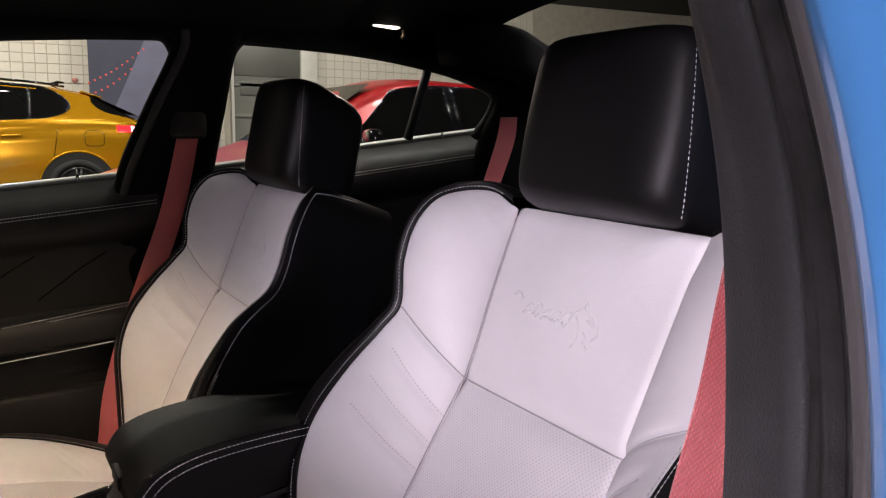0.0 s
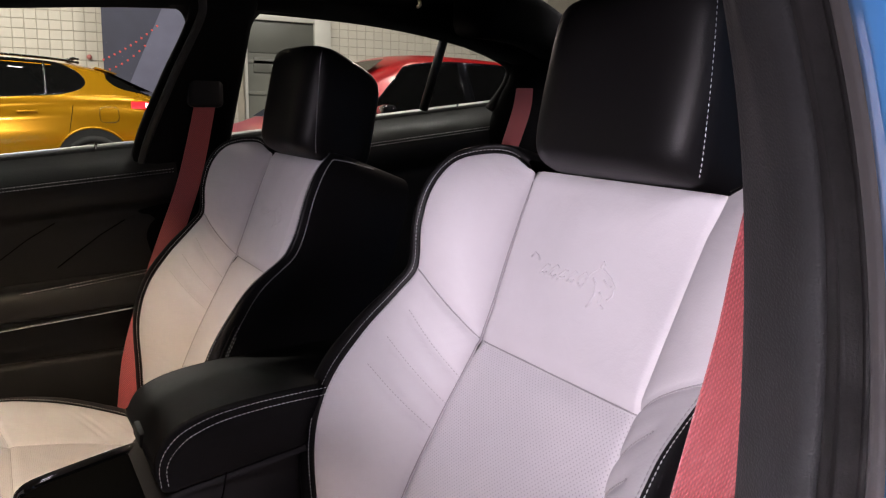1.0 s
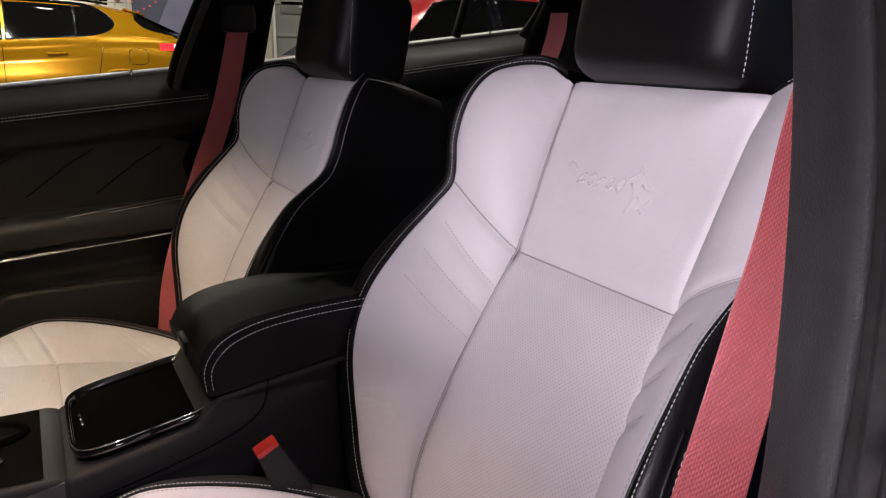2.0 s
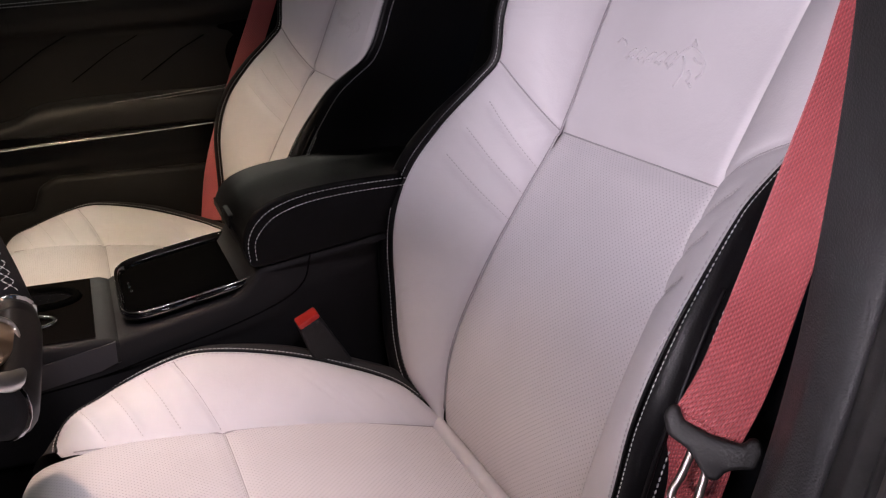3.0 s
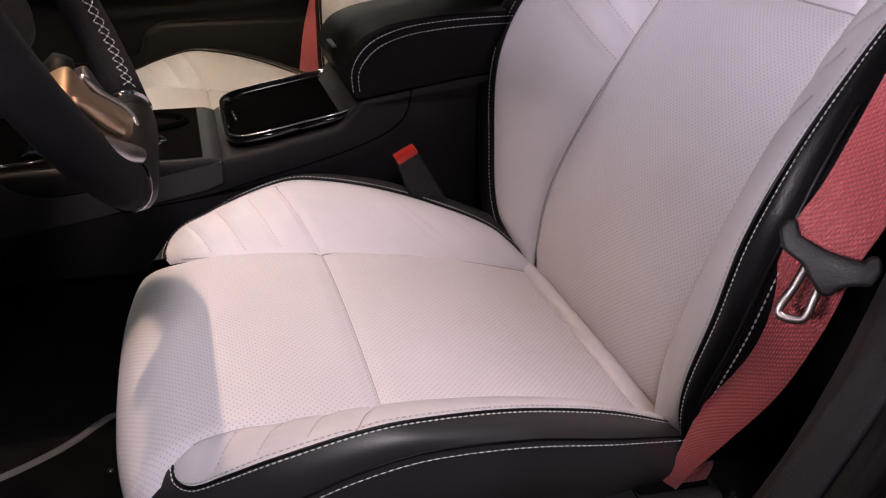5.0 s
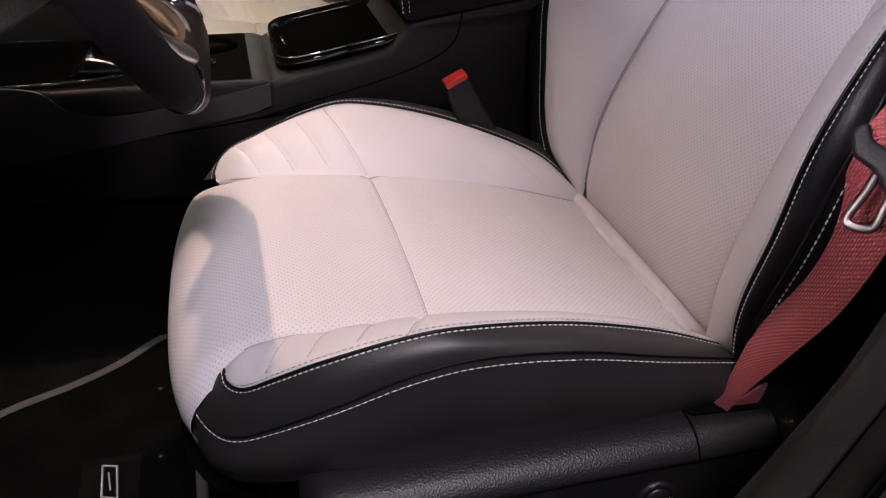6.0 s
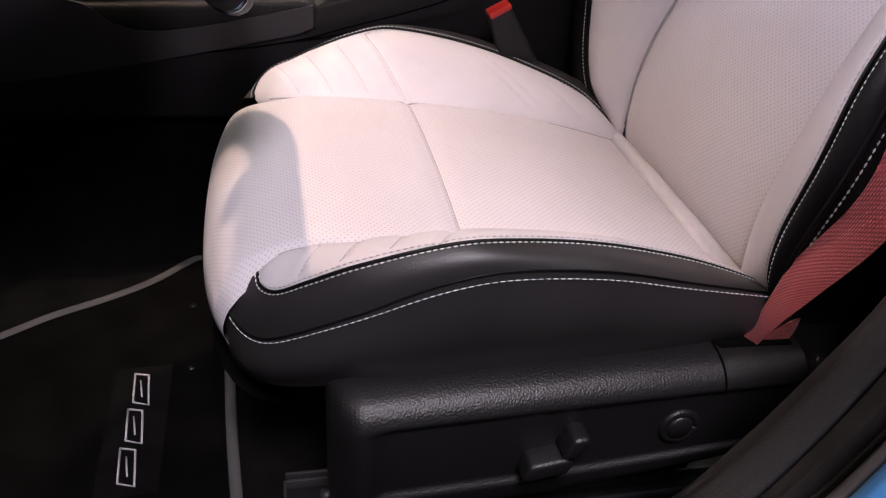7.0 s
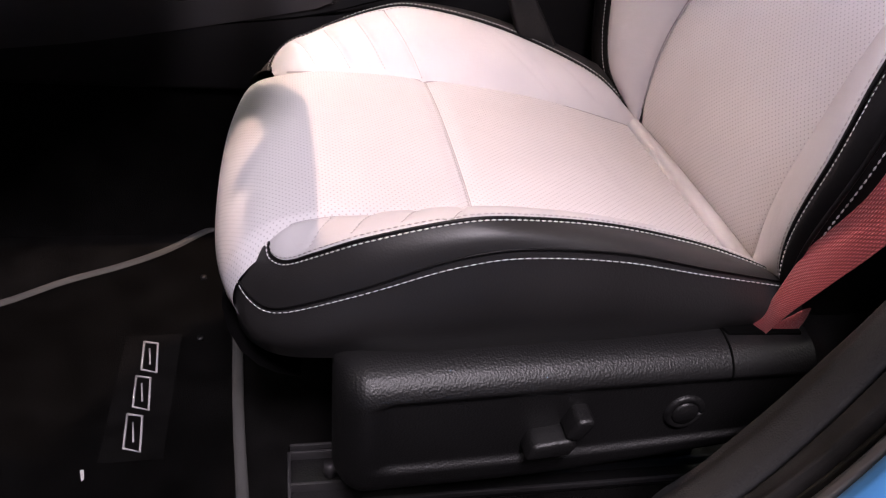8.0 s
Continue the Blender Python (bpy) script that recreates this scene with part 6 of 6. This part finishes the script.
def suv_extras(car, section, side, L):
    def on(x, k, off=0.01):
        p = section(k / 2 if side > 0 else 1 - k / 2, (x + L / 2) / L)
        return p + np.array((0, side * off, 0))
    tube("roof_rail", [on(x, 0.86, 0.0) + np.array((0, 0, 0.035)) for x in spread(16, -1.35, 0.55)], 0.016, M_PIANO, car)
    for xh in (-0.72, 0.35):
        tube("door_handle", [on(xh + 0.11 * q, 0.42, 0.022) for q in spread(8, -1, 1)], 0.014, car_paint, car)
    tl = patch("tail_lamp", lambda u, v: on(-2.22 + 0.34 * u, 0.435 + 0.045 * v - 0.006 * u, 0.014 + 0.02 * (1 - u)), spread(10), spread(5), M_TAIL, car, (0, 0, 0), "lit red tail lamp", side < 0)
    patch("tail_lamp_core", lambda u, v: on(-2.13 + 0.09 * u, 0.440 + 0.033 * v - 0.002 * u, 0.022 + 0.02 * (1 - u)), spread(6), spread(4), M_TAILCORE, tl, (0, 0, 0), "bright lamp core", side < 0)
    patch("tail_glass", lambda u, v: on(-1.62 - 0.58 * u, 0.845 - 0.20 * v * math.sin(math.pi * (0.08 + 0.92 * u) ** 0.7), 0.006), spread(16), spread(6), M_GLASSDARK, car, (0, 0, 0), "dark rear quarter glass", side > 0)
    ring = [on(-1.62 + 0.11 * math.copysign(abs(math.cos(a)) ** 0.5, math.cos(a)), 0.385 + 0.05 * math.copysign(abs(math.sin(a)) ** 0.5, math.sin(a)), 0.003) for a in spread(33, 0, 2 * math.pi)]
    tube("fuel_flap_gap", ring, 0.004, M_PIANO, car)
    tube("door_gap", [on(-1.12 - 0.1 * q, 0.15 + 0.30 * q, 0.002) for q in spread(10)], 0.004, M_PIANO, car)
    tube("door_gap", [on(-0.15, 0.1 + 0.38 * q, 0.002) for q in spread(10)], 0.004, M_PIANO, car)
    if side > 0:
        slab("roof_spoiler", [(-1.76, 1.455), (-1.52, 1.525), (-1.52, 1.545), (-1.78, 1.467)], "y", -0.60, 0.60, car_paint, car, (0, 0, 0), 0.012, 3)
        mesh_ob("rear_screen", [(-1.66, -0.70, 1.475), (-1.66, 0.70, 1.475), (-2.22, 0.78, 1.215), (-2.22, -0.78, 1.215)], [(0, 1, 2, 3)], M_GLASSDARK, car, (0, 0, 0), "dark rear window")
        tube("roof_antenna", [(-1.25, 0, 1.62), (-1.33, 0, 1.665), (-1.40, 0, 1.655)], [0.04, 0.02, 0.01], M_PIANO, car)


def saloon_extras(car, section, side, L):
    def on(x, k, off=0.01):
        p = section(k / 2 if side > 0 else 1 - k / 2, (x + L / 2) / L)
        return p + np.array((0, side * off, 0))
    m0 = on(0.62, 0.50, 0.0)
    mirror = bar_loft("door_mirror", [(m0 + np.array((0, side * y, 0.06)), (0.05 * k, 0, 0), (0, 0, 0.065 * k)) for y, k in ((0.03, 0.4), (0.10, 0.9), (0.2, 1.0), (0.245, 0.6))], M_PIANO, "gloss black door mirror", car)
    mirror.data.transform(Matrix.Translation(Vector(BO)))
    for xh in (-0.75, 0.25):
        tube("door_handle", [on(xh + 0.11 * q, 0.43, 0.022) for q in spread(8, -1, 1)], 0.014, car_paint, car)
    patch("centre_post", lambda u, v: on(-0.17 + 0.08 * u, 0.52 + 0.29 * v, 0.008), spread(3), spread(8), M_PIANO, car, (0, 0, 0), "gloss black post", side < 0)
    patch("rear_post", lambda u, v: on(-1.04 + 0.10 * u + 0.12 * v, 0.52 + 0.29 * v, 0.008), spread(3), spread(8), M_PIANO, car, (0, 0, 0), "gloss black post", side < 0)
    tube("belt_trim", [on(x, 0.505, 0.006) for x in spread(20, -1.45, 0.75)], 0.010, M_PIANO, car)
    if side > 0:
        mesh_ob("windscreen", [(0.40, -0.50, 1.385), (0.40, 0.50, 1.385), (1.02, 0.60, 0.975), (1.02, -0.60, 0.975)], [(3, 2, 1, 0)], M_GLASSDARK, car, (0, 0, 0.012), "dark windscreen")


car_paint = M_YELLOW
parked_car("yellow_suv", (-10.9, -0.20, HZ), -90.0, (4.69, 1.90, 0), 
           ((-2.35, 0.92), (-2.29, 1.10), (-2.15, 1.23), (-1.95, 1.35), (-1.70, 1.50), (-1.3, 1.60), (-0.7, 1.655), (-0.1, 1.67), (0.4, 1.63), (0.75, 1.50), (1.35, 1.10), (1.9, 1.02), (2.25, 0.88), (2.35, 0.75)),
           ((-2.35, 0.90), (-2.2, 1.12), (-1.9, 1.17), (-1.4, 1.17), (-0.5, 1.12), (0.6, 1.04), (1.3, 0.99), (1.9, 0.93), (2.3, 0.78), (2.35, 0.72)),
           M_YELLOW, "yellow sport utility car with dark windows and lit tail lamp", ((-0.15, 0.85, 0.53, 0.80, 0.0, -0.55), (-0.94, -0.20, 0.53, 0.83, 0.0, 0.0), (-1.42, -0.935, 0.53, 0.83, 0.16, 0.0)),
           ((-1.42, 0.36), (1.40, 0.36)), suv_extras)
car_paint = M_RED
parked_car("red_saloon", (-4.85, 2.95, HZ + 0.03), -90.0, (4.64, 1.86, 0),
           ((-2.32, 0.95), (-2.2, 1.08), (-1.75, 1.14), (-1.45, 1.24), (-0.9, 1.39), (-0.25, 1.44), (0.25, 1.41), (0.58, 1.27), (1.05, 0.95), (1.35, 0.87), (1.75, 0.79), (2.15, 0.66), (2.32, 0.56)),
           ((-2.32, 0.92), (-1.9, 1.02), (-1.2, 1.0), (-0.3, 0.96), (0.6, 0.93), (1.05, 0.88), (1.35, 0.83), (1.75, 0.77), (2.15, 0.65), (2.32, 0.55)),
           M_RED, "red saloon car with dark windows and black mirrors", ((-0.10, 0.80, 0.53, 0.80, 0.0, -0.48), (-0.98, -0.16, 0.53, 0.80, 0.12, 0.0), (-1.42, -1.02, 0.54, 0.76, 0.35, 0.12)),
           ((-1.40, 0.34), (1.42, 0.34)), saloon_extras)

# ceiling fixtures of the hall
for cx_, cy_ in ((-8.2, -2.4), (-8.6, -0.9), (-8.2, 0.7), (-7.4, 2.2), (-3.0, 2.0), (-2.6, 3.2), (-3.0, 4.4), (-6.5, 4.0), (-5.2, -1.6), (-5.4, 0.2), (-5.0, 1.6), (-6.6, -3.0), (-7.0, 1.0), (-1.8, -2.6), (0.2, -4.6), (-1.0, 5.6), (1.8, -6.0), (-3.6, -3.4), (1.4, 4.8), (-0.6, 2.4)):
    fx = empty("ceiling_lamp", (cx_, cy_, 6.0), "round lit hall lamp hung from the ceiling", "lamp", "hall lamps")
    tube("lamp_can", [(cx_, cy_, 6.35), (cx_, cy_, 6.02)], 0.15, M_PLASTIC, fx, (cx_, cy_, 6.0), "", 16)
    tube("lamp_face", [(cx_, cy_, 6.02), (cx_, cy_, 6.0)], 0.14, M_HALLLAMP, fx, (cx_, cy_, 6.0), "glowing lamp face", 16)
    tube("lamp_stem", [(cx_, cy_, 8.0), (cx_, cy_, 6.3)], 0.02, M_PLASTIC, fx, (cx_, cy_, 6.0))

# ---- glazed blocks of the far wall ----
TW, TH = 0.200, 0.172
bm_v, bm_f = [], []


def block_data(w, h, d=0.012, b=0.006):
    v = [(0, 0, 0), (0, w, 0), (0, w, h), (0, 0, h), (d, b, b), (d, w - b, b), (d, w - b, h - b), (d, b, h - b)]
    f = [(4, 5, 6, 7), (0, 1, 5, 4), (1, 2, 6, 5), (2, 3, 7, 6), (3, 0, 4, 7)]
    return v, f


bv, bf = block_data(TW - 0.008, TH - 0.008)
block_me = bpy.data.meshes.new("block")
block_me.from_pydata(bv, [], bf)
block_me.materials.append(M_TILE)
V, F = [], []
singles = 0
for r in range(int(4.2 / TH)):
    for c in range(int(16.0 / TW)):
        y, z = -4.0 + c * TW, HZ + 0.02 + r * TH
        if DY0 - 0.06 < y + TW and y < DY1 + 0.36 and z < DZ + 0.12:
            continue
        if singles < 300 and 1.75 < z < 2.9 and -0.9 < y < 2.0 and y + TW < 12:
            ob = new("block", block_me)
            ob.parent = wall_west
            ob.location = (WX + 0.001 - WX, y - 3, z - HZ)
            singles += 1
        else:
            o = len(V)
            V += [(WX + 0.001 + p[0], p[1] + y, p[2] + z) for p in bv]
            F += [tuple(i + o for i in q) for q in bf]
mesh_ob("block_field", V, F, M_TILE, wall_west, (WX, 3, HZ), "pale glazed wall blocks", False, None, "stuff")
